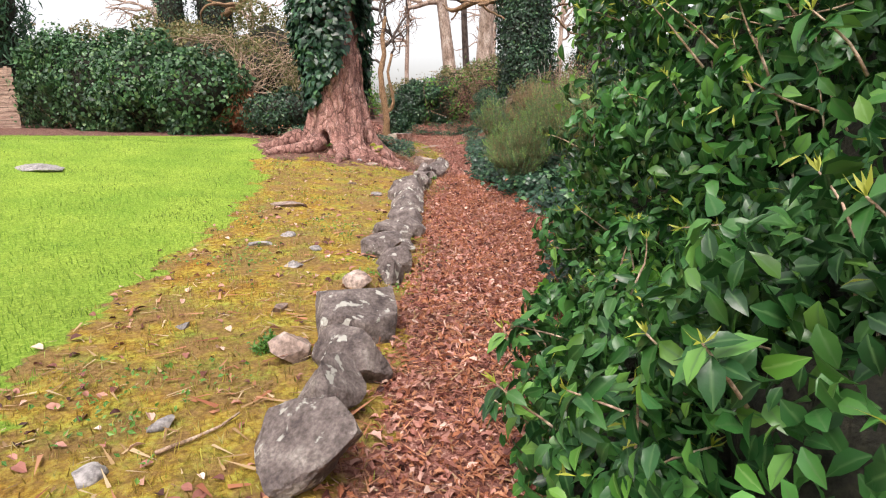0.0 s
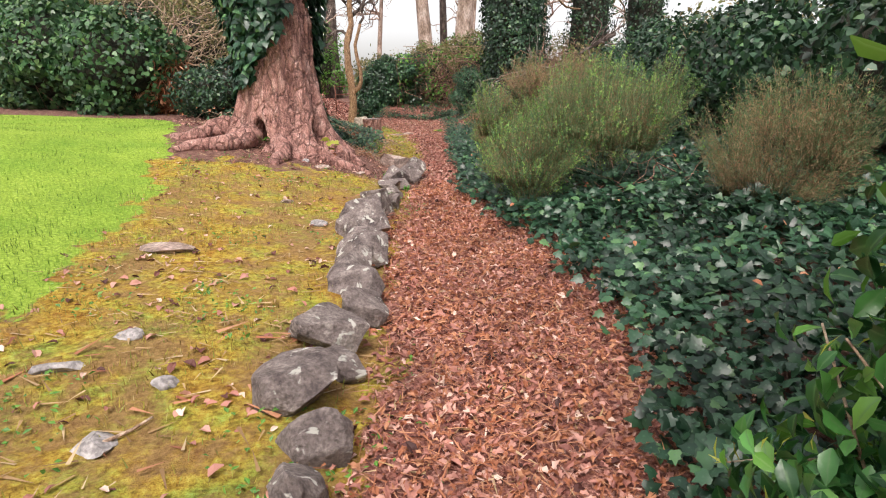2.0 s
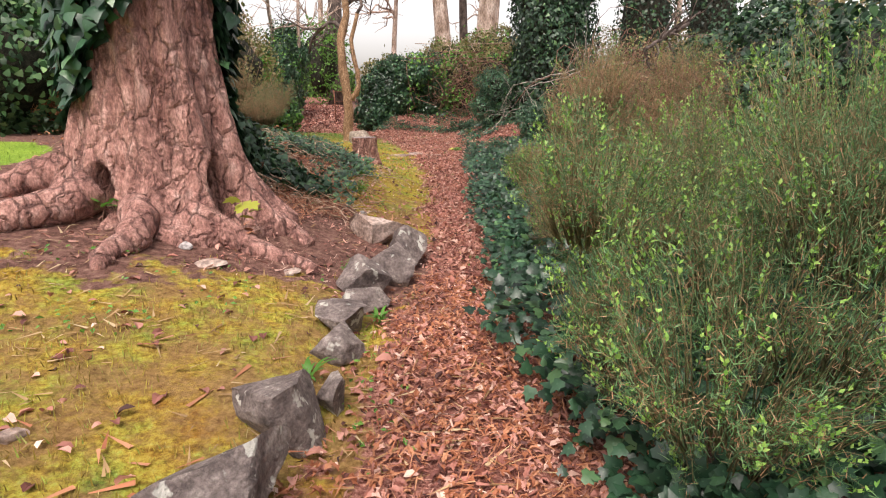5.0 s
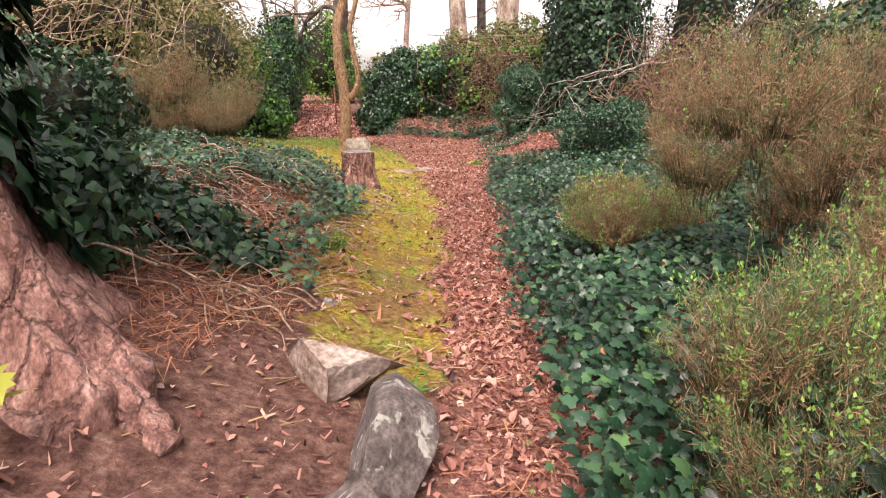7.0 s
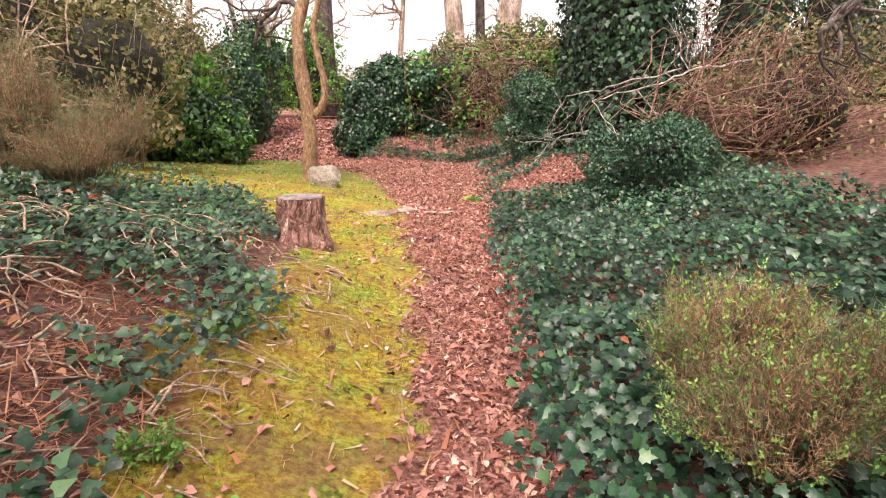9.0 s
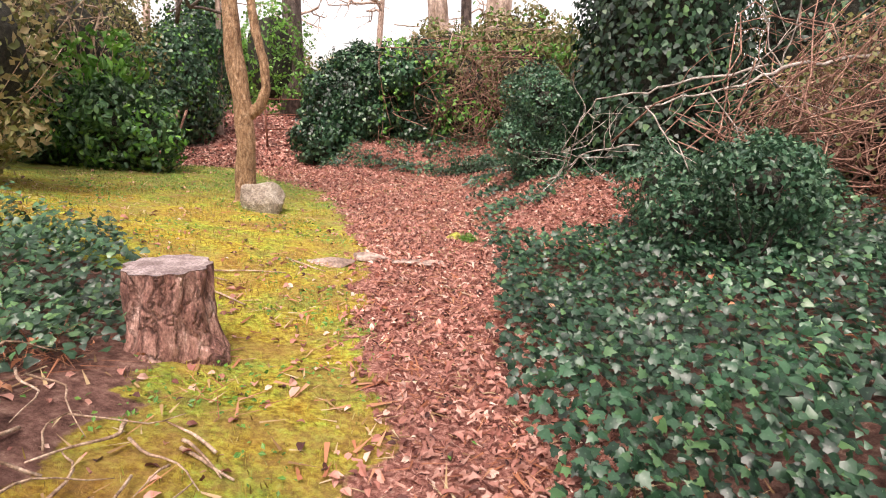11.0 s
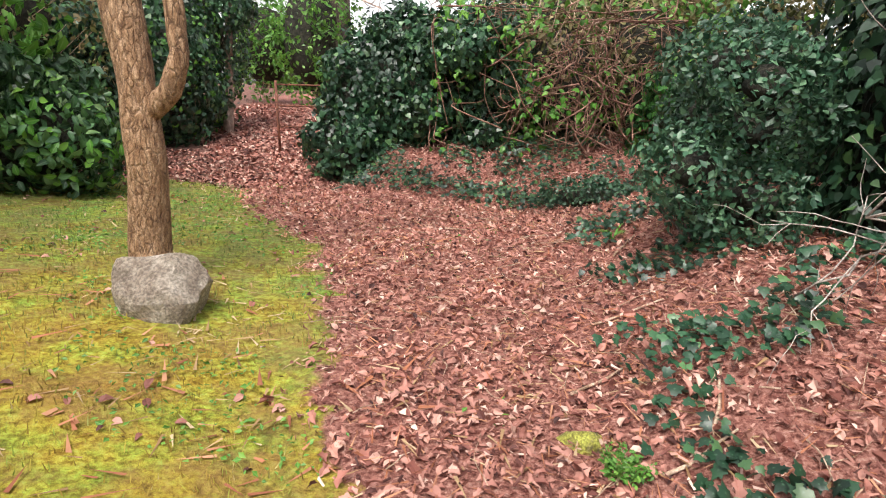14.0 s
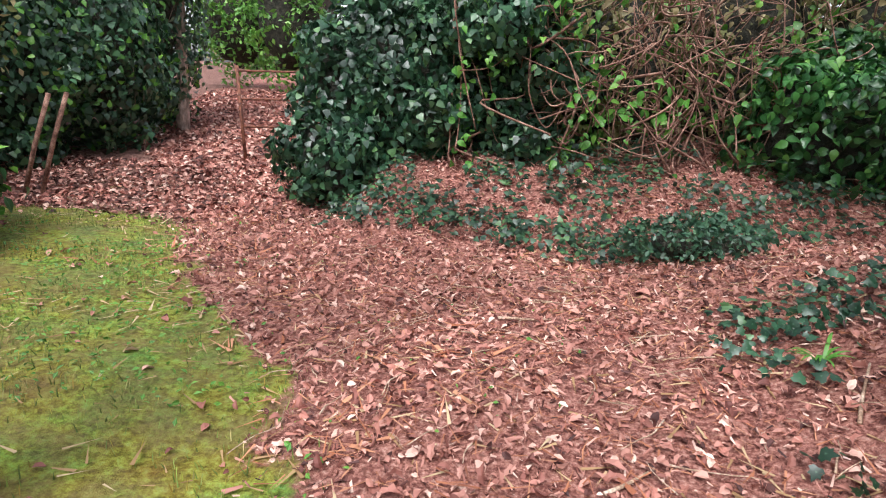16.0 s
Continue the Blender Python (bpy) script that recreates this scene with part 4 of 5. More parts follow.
# slim crooked tree by the boulder
slim = thing("tree", (-2.12, 22.3, float(ground_z(-2.12, 22.3))), "slim crooked tree with brown cracked bark beside a boulder", "tree")
line = np.array([(-2.14, 22.32, .2), (-2.15, 22.32, .5), (-2.10, 22.3, 1.0), (-2.13, 22.3, 1.5), (-2.22, 22.32, 2.1), (-2.24, 22.36, 2.7), (-2.1, 22.5, 3.3), (-2.15, 22.6, 3.9), (-2.0, 22.7, 4.6)])
u = np.linspace(0, 1, 40)
q = np.column_stack([np.interp(u, np.linspace(0, 1, 9), line[:, k]) for k in range(3)])
v, f = tube(q, np.interp(u, [0, .05, .3, .7, 1], [.18, .135, .115, .10, .06]), 22)
v = v + .025 * np.array([noise.noise_vector(Vector((c[0] * 9, c[1] * 9, c[2] * 2.5))) for c in v])
part("trunk", make_mesh("trunk", v + [.05, -.2, 0], f, M_BARK2), slim)
limb = np.array([(-2.06, 22.3, 1.3), (-1.9, 22.26, 1.42), (-1.82, 22.25, 1.62), (-1.84, 22.25, 1.95), (-1.93, 22.26, 2.3), (-1.98, 22.3, 2.7), (-1.8, 22.3, 3.3)])
u = np.linspace(0, 1, 24)
q = np.column_stack([np.interp(u, np.linspace(0, 1, 7), limb[:, k]) for k in range(3)])
v, f = tube(q, np.linspace(.068, .045, 24), 12)
part("limb", make_mesh("limb", v + [.05, -.2, 0] + .012 * np.array([noise.noise_vector(Vector(c * 9)) for c in v]), f, M_BARK2), slim)
hp = Heap()
for s, d, ln, r in (((-2.15, 22.6, 3.5), (.9, .2, .5), 1.6, .06), ((-2.0, 22.7, 4.3), (-.5, .2, .9), 1.5, .06), ((-2.2, 22.4, 3.0), (-.8, .1, .7), 1.5, .05), ((-1.8, 22.3, 3.3), (.8, .1, .5), 1.5, .045), ((-2.0, 22.7, 4.6), (.4, .2, .9), 1.6, .06)):
    branchy(hp, s, d, ln, r, 3, .6, 6)
part("branch_crown", hp.mesh("branch_crown", M_DARKBARK), slim, kind="stuff")

bare_tree("ivy_clad_tree", (3.15, 22.4), 9, .45, (-.2, .3), M_BARK2, "big tree trunk wholly wrapped in dark ivy", 2, (21000, 1.05), 6.5, 5)
bare_tree("ivy_clad_tree", (5.6, 23.5), 9, .4, (.2, .2), M_BARK2, "tree trunk wrapped in ivy behind the bushes", 2, (6000, .8), 6.5, 5)
bare_tree("ivy_clad_tree", (8.0, 25), 9, .4, (.3, .1), M_BARK2, "tree trunk wrapped in ivy behind the bushes", 2, (5000, .8), 6.5, 5)
bare_tree("ivy_clad_tree", (-10.6, 25), 10, .35, (.1, 0), M_BARK2, "tall tree wrapped in ivy behind the hedge", 2, (4500, .65), 8, 6)
bare_tree("ivy_clad_tree", (-9.3, 26), 10, .45, (.2, 0), M_BARK2, "tall tree wrapped in ivy behind the hedge", 2, (6000, .95), 8, 6)
bare_tree("pale_tree", (.55, 38), 12, .42, (-.9, 0), M_FARBARK, "tall bare tree with pale smooth bark", 3)
bare_tree("pale_tree", (2.3, 38), 12, .55, (1.3, 0), M_FARBARK, "tall bare tree with pale smooth bark", 3)
bare_tree("pale_tree", (1.5, 40), 11, .25, (.1, 0), M_DARKBARK, "bare dark tree between pale trunks", 3)
bare_tree("dark_tree", (-4.6, 36), 10, .38, (.3, 0), M_DARKBARK, "dark tree trunk beyond the gate", 3)
bare_tree("pale_tree", (-5.0, 29.6), 6, .08, (.3, .3), M_FARBARK, "thin pale sapling in the scrub", 2, None, 0, 5)
bare_tree("pale_tree", (-5.7, 29.9), 6, .09, (-.4, .3), M_FARBARK, "thin pale sapling in the scrub", 2, None, 0, 5)
for x, y in ((-14, 46), (-8, 50), (-3, 52), (4, 50), (9, 48), (15, 46), (-20, 44)):
    bare_tree("distant_tree", (x, y), 9, .22, (.3, 0), M_FARBARK, "distant bare tree against the sky", 2, None, 0, 8)

# ---- hedges and thickets ----
leafy("laurel_hedge", [(-6.6, 16.6, 1.9, 1.2, 1.0, 1.1), (-8.3, 17.3, 2.1, 1.3, 1.0, 1.35), (-10.2, 18.4, 2.2, 1.4, 1.1, 1.5), (-12.0, 19.6, 2.4, 1.2, 1.1, 1.7)], "broad dark evergreen hedge along the lawn's end", "hedge", M_HEDGE, IVY_FAR, 20000, .115, .5, .6, 20, M_TWIG, .8)
leafy("dark_conifer", [(-15.5, 21.5, 3.2, 1.6, 1.4, 2.6), (-15.0, 21, 5.2, 1.2, 1.2, 1.6)], "dark evergreen tree beside the fence", "tree", M_YEW, WILLOWY, 5000, .28, .6, .8, 10, M_DARKBARK, .8)
leafy("scrub", [(-5.6, 18.6, 2.2, 1.3, 1.0, 1.3), (-7.6, 20.2, 2.7, 1.5, 1.0, 1.6), (-4.4, 20.6, 1.9, 1.0, .9, 1.1)], "brownish scrub with tangled bare stems", "scrub", M_OLIVE, SMALL, 14000, .09, .8, .3, 170, M_TWIG, .8)
leafy("scrub", [(-7.2, 26, 2.2, 2.2, 1.5, 1.9), (-10.5, 24, 2.3, 2.0, 1.5, 2.0), (-7.0, 28.6, 2.2, 1.2, 1.3, 2.0)], "tall olive-brown scrub with bare stems", "scrub", M_OLIVE, SMALL, 22000, .09, .8, .3, 300, M_TWIG, .8)
leafy("scrub", [(-9.6, 22, 2.9, 2.4, 1.2, 1.7), (-6.2, 22.4, 3.1, 1.7, 1.2, 1.9), (-13, 23, 2.8, 2, 1.2, 1.6)], "tall olive scrub behind the lawn hedge", "scrub", M_OLIVE, SMALL, 15000, .12, .8, .3, 220, M_TWIG, .8)
leafy("dead_bracken", [(-5.75, 16.9, 1.55, .6, .35, .7)], "rust-brown dead bracken against the hedge", "bracken", M_RUSSET, WILLOWY, 2600, .16, .6, 1.4, 30, M_REDTWIG, .7)
leafy("evergreen_bush", [(-3.9, 15.4, 1.35, .8, .6, .55), (-4.6, 15.9, 1.3, .6, .5, .5)], "low dark evergreen bush at the lawn corner", "bush", M_DARKIVY, SMALL, 4200, .09, .6, .4, 10, M_TWIG, .8)
leafy("laurel_bush", [(-4.75, 24.4, .85, .95, .75, .75), (-5.8, 24.8, 1.0, 1.1, .8, .85)], "bright leafy laurel bush beside the slim tree", "bush", M_HEDGE, LAUREL, 7500, .11, .6, .5, 20, M_TWIG, .78, "", [(M_BRIGHT, LAUREL, 900, .11, "fresher green leaves", "new_leaves")])
leafy("laurel_bush", [(-4.9, 24.3, 2.0, .6, .45, .45)], "overhanging bright green foliage above the laurel bush", "bush", M_BRIGHT, LAUREL, 260, .15, .7, .6, 8, M_TWIG, 0)
leafy("ivy_hedge", [(-1.35, 27.2, 1.25, .75, .65, 1.0), (-.3, 27.4, 1.5, .95, .7, 1.2), (-2.0, 26.75, .65, .5, .45, .55), (-1.85, 27.1, 1.3, .5, .5, .8), (-1.2, 27.5, 2.0, .7, .6, .6)] + cluster(7, -1.9, .3, 26.7, 27.1, .8, 2.3, .25, .42), "thick ivy-covered hedge beside the gate", "hedge", M_SHEENIVY, IVY_FAR, 17000, .075, .5, .9, 20, M_TWIG, .82, "", [(M_IVY, IVY_MID, 2600, .09, "paler ivy leaves", "pale_leaves")])
leafy("bramble_hedge", [(.8, 27.65, 1.5, 1.0, .7, 1.2), (2.2, 27.75, 1.7, 1.1, .7, 1.45), (3.8, 27.6, 1.7, 1.2, .8, 1.5), (.6, 28.4, 2.5, 1.0, .7, .7), (2.2, 28.9, 2.8, 1.2, .7, .8)], "tangled hedge of bare vines and green leaves", "hedge", M_OLIVE, IVY_OLD, 12000, .085, .7, .6, 40, M_REDTWIG, .84, "", [(M_BRIGHT, IVY_OLD, 900, .11, "fresh green leaves among the vines", "green_leaves")])
leafy("leafy_hedge", [(2.6, 26.6, 1.15, .8, .6, .75), (3.8, 26.4, 1.2, .9, .7, .85)], "green-leaved hedge end with drooping leaves", "hedge", M_LAUREL, IVY_OLD, 4200, .10, .5, .8, 14, M_TWIG, .8)
leafy("ivy_bank", [(-5.35, 28.3, 1.6, .8, .9, 1.3), (-5.9, 27.4, 1.4, .9, .8, 1.1), (-5.5, 29.8, 2.2, .8, .9, 1.6), (-6.7, 27.1, 1.5, .9, .8, 1.3)], "dark ivy bank beside the way to the gate", "hedge", M_SHEENIVY, IVY_FAR, 24000, .085, .5, .8, 14, M_TWIG, .62, "", [(M_BRIGHT, IVY_OLD, 1800, .09, "fresh green leaves", "new_leaves")])
leafy("distant_bush", [(-5.2, 36, 2.8, 1.3, 1.0, 2.0), (-7.0, 37, 2.6, 1.2, 1.0, 1.6)], "bright green bush beyond the gate", "bush", M_BRIGHT, SMALL, 4200, .15, .7, .4, 8, M_TWIG, .8)
leafy("holly_shrub", cluster(6, 1.3, 2.1, 22.5, 23.2, 1.2, 1.95, .28, .42) + cluster(6, 1.25, 2.1, 22.4, 23.2, .6, 1.2, .28, .42), "dark fine-leaved evergreen shrub over fallen leaves", "shrub", M_YEW, SMALL, 10000, .055, .8, .3, 14, M_DARKBARK, .42)
leafy("yew_shrub", cluster(9, 2.0, 3.2, 18.6, 19.7, .72, 1.12, .28, .40), "spreading dark green yew-like shrub among ivy", "shrub", M_YEW, SMALL, 12000, .05, .8, .2, 50, M_DARKBARK, .34)
leafy("evergreen_bank", [(4.6, 12.2, 1.5, 1.3, 2.2, 1.0), (4.8, 8.5, 1.6, 1.4, 2.2, 1.2), (5.2, 16, 1.5, 1.3, 2.2, 1.1)], "dark evergreen shrubs behind the feathery bushes", "shrub", M_DARKIVY, IVY_FAR, 30000, .075, .6, .5, 40, M_TWIG, .74)
leafy("low_shrub", [(1.0, 25.15, .42, .42, .26, .2), (1.35, 25.1, .42, .34, .24, .2)], "low dark fine-leaved shrub at the edge of the clearing", "shrub", M_YEW, SMALL, 1600, .05, .8, .3, 8, M_DARKBARK, .6)
leafy("scrub", [(5.0, 20.5, 1.4, 1.4, 1.2, 1.1), (6.2, 27, 1.9, 1.6, 1.3, 1.7), (8.5, 22, 1.8, 1.6, 1.8, 1.6)], "reddish brown tangled scrub", "scrub", M_OLIVE, SMALL, 12000, .07, .8, .3, 600, M_REDTWIG, .5)
leafy("scrub", [(1.0, 33, 1.8, 2.0, 1.2, 1.7), (4.0, 34, 1.8, 2.0, 1.2, 1.6), (-1.8, 34, 1.6, 1.5, 1.2, 1.2)], "yellowish bare scrub under the pale trees", "scrub", M_OLIVE, SMALL, 10000, .12, .8, .3, 160, M_TWIG, .75)
leafy("far_wood", [(-18, 45, 2, 5, 3, 2.4), (-9, 50, 2, 5, 3, 2.2), (0, 55, 2, 6, 3, 2.4), (9, 50, 2, 5, 3, 2.4), (18, 42, 2.5, 5, 3, 3), (14, 30, 2.5, 3, 4, 3), (12, 16, 2.5, 3, 5, 3), (-20, 32, 2.5, 3, 4, 3)], "distant brown woodland edge", "wood", M_OLIVE, SMALL, 9000, .3, .8, .3, 120, M_TWIG, .85)
# Added out of view, behind the walker and off to both sides.
leafy("hedge", [(9, 2, 1.8, 2, 6, 2), (0, -12, 1.6, 8, 2, 2), (-14, -8, 1.6, 6, 3, 2), (-20, 4, 1.6, 2, 8, 2)], "unseen evergreen hedge added round the garden behind the walker", "hedge", M_DARKIVY, SMALL, 6000, .3, .6, .4, 10, M_TWIG, .9)


# ---- vines and dead branches ----
def vines(name, label, starts, ends, n, r, mat, jitter=.35, amount=.22, category="vine"):
    t = thing(name, (starts[0], starts[1], float(ground_z(starts[0], starts[1]))), label, category)
    hp = Heap()
    for _ in range(n):
        a = np.array(starts) + rng.normal(0, 1, 3) * jitter * np.array([1, .35, .3])
        b = np.array(ends) + rng.normal(0, 1, 3) * jitter * np.array([1.3, .5, .8])
        a[2] = max(a[2], float(ground_z(a[0], a[1])) + .01)
        v, f = tube(wiggle(a, b, 12, amount), np.linspace(r, r * .4, 12) * rng.uniform(.5, 1.2), 5)
        part("stem", make_mesh("stem", v, f, mat), t)
    return t


def tangle(label, x0, x1, y0, y1, z0, z1, n, r, mat):
    """Looping bare vines hung over the face of a hedge."""
    t = thing("vine_tangle", ((x0 + x1) / 2, y0, float(ground_z((x0 + x1) / 2, y0))), label, "vine")
    for _ in range(n):
        k = int(rng.integers(5, 8))
        x = rng.uniform(x0, x1) + np.cumsum(rng.normal(0, .26, k))
        z = np.sort(rng.uniform(z0, z1, k)) if rng.random() < .22 else rng.uniform(z0, z1) + np.cumsum(rng.normal(0, .28, k))
        q = np.column_stack([np.clip(x, x0 - .3, x1 + .3), rng.uniform(y0, y1, k), np.clip(z, z0, z1)])
        q = np.concatenate([q[:1], q, q[-1:]])
        pts = []
        for m in range(k - 1):
            for f in (0, .2, .4, .6, .8):
                p0, p1, p2, p3 = q[m:m + 4]
                pts.append(p1 + .5 * f * (p2 - p0 + f * (2 * p0 - 5 * p1 + 4 * p2 - p3 + f * (3 * (p1 - p2) + p3 - p0))))
        v, f = tube(pts, np.linspace(r, r * .45, len(pts)) * rng.uniform(.5, 1.3), 4)
        part("stem", make_mesh("stem", v, f, mat), t)


tangle("tangle of bare reddish vines hanging on the hedge", -.5, 1.2, 26.4, 26.9, .72, 2.5, 55, .010, M_REDTWIG)
tangle("tangle of bare brown vines looping over the hedge", .2, 1.9, 26.4, 26.9, .72, 2.7, 55, .011, M_REDTWIG)
tangle("bare brown vines along the hedge foot", 1.2, 3.0, 26.4, 26.9, .65, 2.4, 45, .009, M_REDTWIG)
tangle("grey-brown bare vines on top of the hedge", -1.2, 3.0, 27.0, 27.6, 1.9, 3.0, 50, .010, M_TWIG)
hp = Heap()
n = 1500
P = np.column_stack([rng.uniform(-.8, 3.0, n), rng.uniform(26.35, 26.95, n), rng.uniform(.7, 2.7, n)])
P = P[rng.random(n) < step(.42, .6, fbm(P[:, 0] * 2.2, P[:, 2] * 2.2, 97))]
scatter(hp, IVY_OLD, P, np.tile([0, -.7, .5], (len(P), 1)), rng.uniform(.06, .12, len(P)), .5, .8)
t = thing("climber", (1.1, 26.6, float(ground_z(1.1, 26.6))), "green climber leaves hanging among bare vines", "climber", kind="stuff")
part("foliage", hp.mesh("foliage", M_BRIGHT), t, kind="stuff")
tangle("bare tan stems sprawling over the tall scrub", -9.5, -5.4, 24.0, 25.2, 1.0, 3.6, 130, .018, M_TWIG)
tangle("bare stems sprawling over the far scrub", -8.0, -4.2, 18.0, 19.6, 1.5, 3.6, 90, .016, M_TWIG)
vines("brush_pile", "brush of tan bare twigs over the scrub", (-5.9, 17.4, 2.1), (-4.6, 17.6, 2.7), 60, .016, M_TWIG, .6, .4, "brush")
vines("brush_pile", "reddish bare brush beside the ivy-clad tree", (3.4, 20.2, 1.2), (4.4, 20.4, 2.2), 90, .009, M_REDTWIG, .5, .4, "brush")
vines("brush_pile", "dense reddish bare brush sprawling over the ivy bank", (3.9, 20.0, 1.0), (5.2, 20.3, 1.9), 110, .009, M_REDTWIG, .45, .45, "brush")
vines("brush_pile", "tan bare twigs within the feathery bush", (3.0, 12.4, .95), (2.2, 12.3, 1.4), 60, .004, M_REDTWIG, .22, .22, "brush")
vines("brush_pile", "bare twigs reaching over the ivy", (2.5, 8.1, .60), (1.6, 7.9, .52), 9, .006, M_REDTWIG, .2, .3, "brush")


def dead_branch(label, pts, r, mat, forks=6):
    p = np.array(pts, float)
    t = thing("dead_branch", tuple(p[0]), label, "branch")
    u = np.linspace(0, 1, 18)
    q = np.column_stack([np.interp(u, np.linspace(0, 1, len(p)), p[:, k]) for k in range(3)])
    q[1:] += rng.normal(0, .012, (17, 3))
    hp = Heap()
    hp.add(*tube(q, np.linspace(r, r * .4, 18), 8))
    for _ in range(forks):
        k = rng.integers(6, 18)
        d = unit(q[k] - q[k - 1] + rng.normal(0, .6, 3))
        side = Heap()
        branchy(side, q[k], d, np.linalg.norm(p[-1] - p[0]) * .28, r * .4, 1, .4, 5)
        part("side_branch", side.mesh("side_branch", mat), t, kind="stuff")
    part("main_branch", hp.mesh("main_branch", mat), t)


dead_branch("long grey dead branch arching out of the brush", [(4.4, 20.4, 2.1), (3.4, 20.0, 1.95), (2.8, 19.8, 1.75), (2.0, 19.7, 1.55)], .019, M_GREYTWIG)
dead_branch("grey dead branch hanging beside the ivy", [(3.2, 20.1, 1.95), (2.4, 20.4, 1.75), (1.9, 20.9, 1.6), (1.65, 21.2, 1.05)], .013, M_GREYTWIG)
dead_branch("dead branch low over the leaves", [(3.3, 21.4, .9), (2.5, 21.3, 1.15), (1.9, 21.2, 1.05), (1.5, 21.3, .65)], .011, M_GREYTWIG, 8)
dead_branch("overhanging dark bare branch", [(5.6, 20.5, 2.9), (4.9, 19.6, 2.6), (4.2, 18.9, 2.25)], .07, M_DARKBARK, 8)

# ---- gate, stakes, fence ----
gate = thing("gate", (-3.36, 27.9, float(ground_z(-3.36, 27.9))), "rusty iron field gate standing by the hedge", "gate")
gz = float(ground_z(-3.36, 27.9))
v, f = tube([(-3.33, 27.9, gz - .1), (-3.38, 27.9, gz + 1.12)], .022, 8)
part("post", make_mesh("post", v, f, M_RUST), gate)
for dz in (.42, .74, 1.06):
    v, f = tube([(-3.36, 27.9, gz + dz), (-2.6, 28.1, gz + dz + .01), (-1.7, 28.3, gz + dz)], .014, 6)
    part("rail", make_mesh("rail", v, f, M_RUST), gate)
for i, (x, y) in enumerate(((-4.95, 26.3), (-4.84, 26.4))):
    z = float(ground_z(x, y))
    v, f = tube([(x, y, z - .05), (x + .17, y + .05, z + .5), (x + .36, y + .08, z + .98)], .022, 6)
    solo("wooden_stake", make_mesh("wooden_stake", v, f, M_REDTWIG), "thin wooden stake leaning beside the ivy bank", "stake", "leaning stakes")
fence = thing("fence", (-14.5, 19.2, float(ground_z(-14.5, 19.2))), "weathered wooden slat fence at the lawn's end", "fence")
fz = float(ground_z(-14.5, 19.2)) - .1
slat = None
for i in range(14):
    bm = bmesh.new()
    bmesh.ops.create_cube(bm, size=1)
    bmesh.ops.scale(bm, vec=(4.2, .02, .125), verts=bm.verts)
    me = slat or bpy.data.meshes.new("slat")
    if not slat:
        bmesh.ops.bevel(bm, geom=bm.edges[:], offset=.004, segments=1)
        bm.to_mesh(me)
        me.materials.append(M_FENCE)
        slat = me
    bm.free()
    ob = new("slat", slat)
    ob.parent = fence
    ob.location = (-.9, .0 + .012 * (i % 2), fz + .12 + i * .132 - fence.location.z)
for x in (-13.5, -15.4, -17.3):
    bm = bmesh.new()
    bmesh.ops.create_cube(bm, size=1)
    bmesh.ops.scale(bm, vec=(.1, .1, 2.0), verts=bm.verts)
    bmesh.ops.translate(bm, vec=(x, 19.28, fz + .95), verts=bm.verts)
    bmesh.ops.bevel(bm, geom=bm.edges[:], offset=.008, segments=1)
    me = bpy.data.meshes.new("fence_post")
    bm.to_mesh(me)
    bm.free()
    me.materials.append(M_FENCE)
    part("fence_post", me, fence)

# ---- litter, grass, moss, sticks ----
def on_path(x, y):
    return zones(x, y)[0]


h = Heap()
P = sow(250000, -4.5, 4.4, .3, 28, on_path)
P[:, 2] += rng.uniform(.002, .03, len(P))
m_ = rng.random(len(P)) < .66
scatter(h, CHIP, P[m_], ups(m_.sum()), rng.uniform(.014, .055, m_.sum()), .55, 0)
scatter(h, DRY, P[~m_], ups((~m_).sum()), rng.uniform(.018, .058, (~m_).sum()), .6, 0)
P = sow(16000, -8, -2, 26, 36, on_path)
P[:, 2] += rng.uniform(.004, .03, len(P))
scatter(h, DRY, P, ups(len(P)), rng.uniform(.05, .1, len(P)), .4, 0)
P = sow(5000, -6.5, -3.0, 25.6, 27.6, lambda x, y: (1 - zones(x, y)[1]) * .8)
P[:, 2] += rng.uniform(.004, .03, len(P))
scatter(h, DRY, P, ups(len(P)), rng.uniform(.03, .08, len(P)), .4, 0)
P = sow(9000, -3.2, -.3, 10.2, 16.5, lambda x, y: (1 - zones(x, y)[0]) * (.75 - .5 * zones(x, y)[1]) * step(.4, .55, fbm(x * 2, y * 2, 66)))
P[:, 2] += rng.uniform(.004, .03, len(P))
scatter(h, CHIP, P, ups(len(P)), rng.uniform(.015, .06, len(P)), .5, 0)
solo("leaf_litter", h.mesh("leaf_litter", M_LITTER, False), "reddish brown fallen leaves and chips covering the path", "leaf litter", kind="stuff")
h = Heap()
P = sow(52000, -3.6, 4.0, 10.5, 26, lambda x, y: on_path(x, y) * (.2 + .5 * step(.35, .6, fbm(x * 1.3, y * 1.3, 83))) * np.interp(y, [19.5, 21.5], [1, .45]))
P[:, 2] += rng.uniform(.012, .036, len(P))
scatter(h, TORN, P, ups(len(P)), rng.uniform(.035, .085, len(P)), .5, 0)
P = sow(5000, -.4, 1.2, .6, 10.5, on_path)
P[:, 2] += rng.uniform(.012, .036, len(P))
scatter(h, TORN, P, ups(len(P)), rng.uniform(.03, .065, len(P)), .5, 0)
solo("leaf_litter", h.mesh("leaf_litter", M_PALELEAF, False), "pale curled fallen leaves lying loose on the path", "leaf litter", kind="stuff")
h = Heap()
P = sow(46000, -3.2, 3.8, .4, 26, lambda x, y: .7 * on_path(x, y))
P[:, 2] += rng.uniform(.014, .04, len(P))
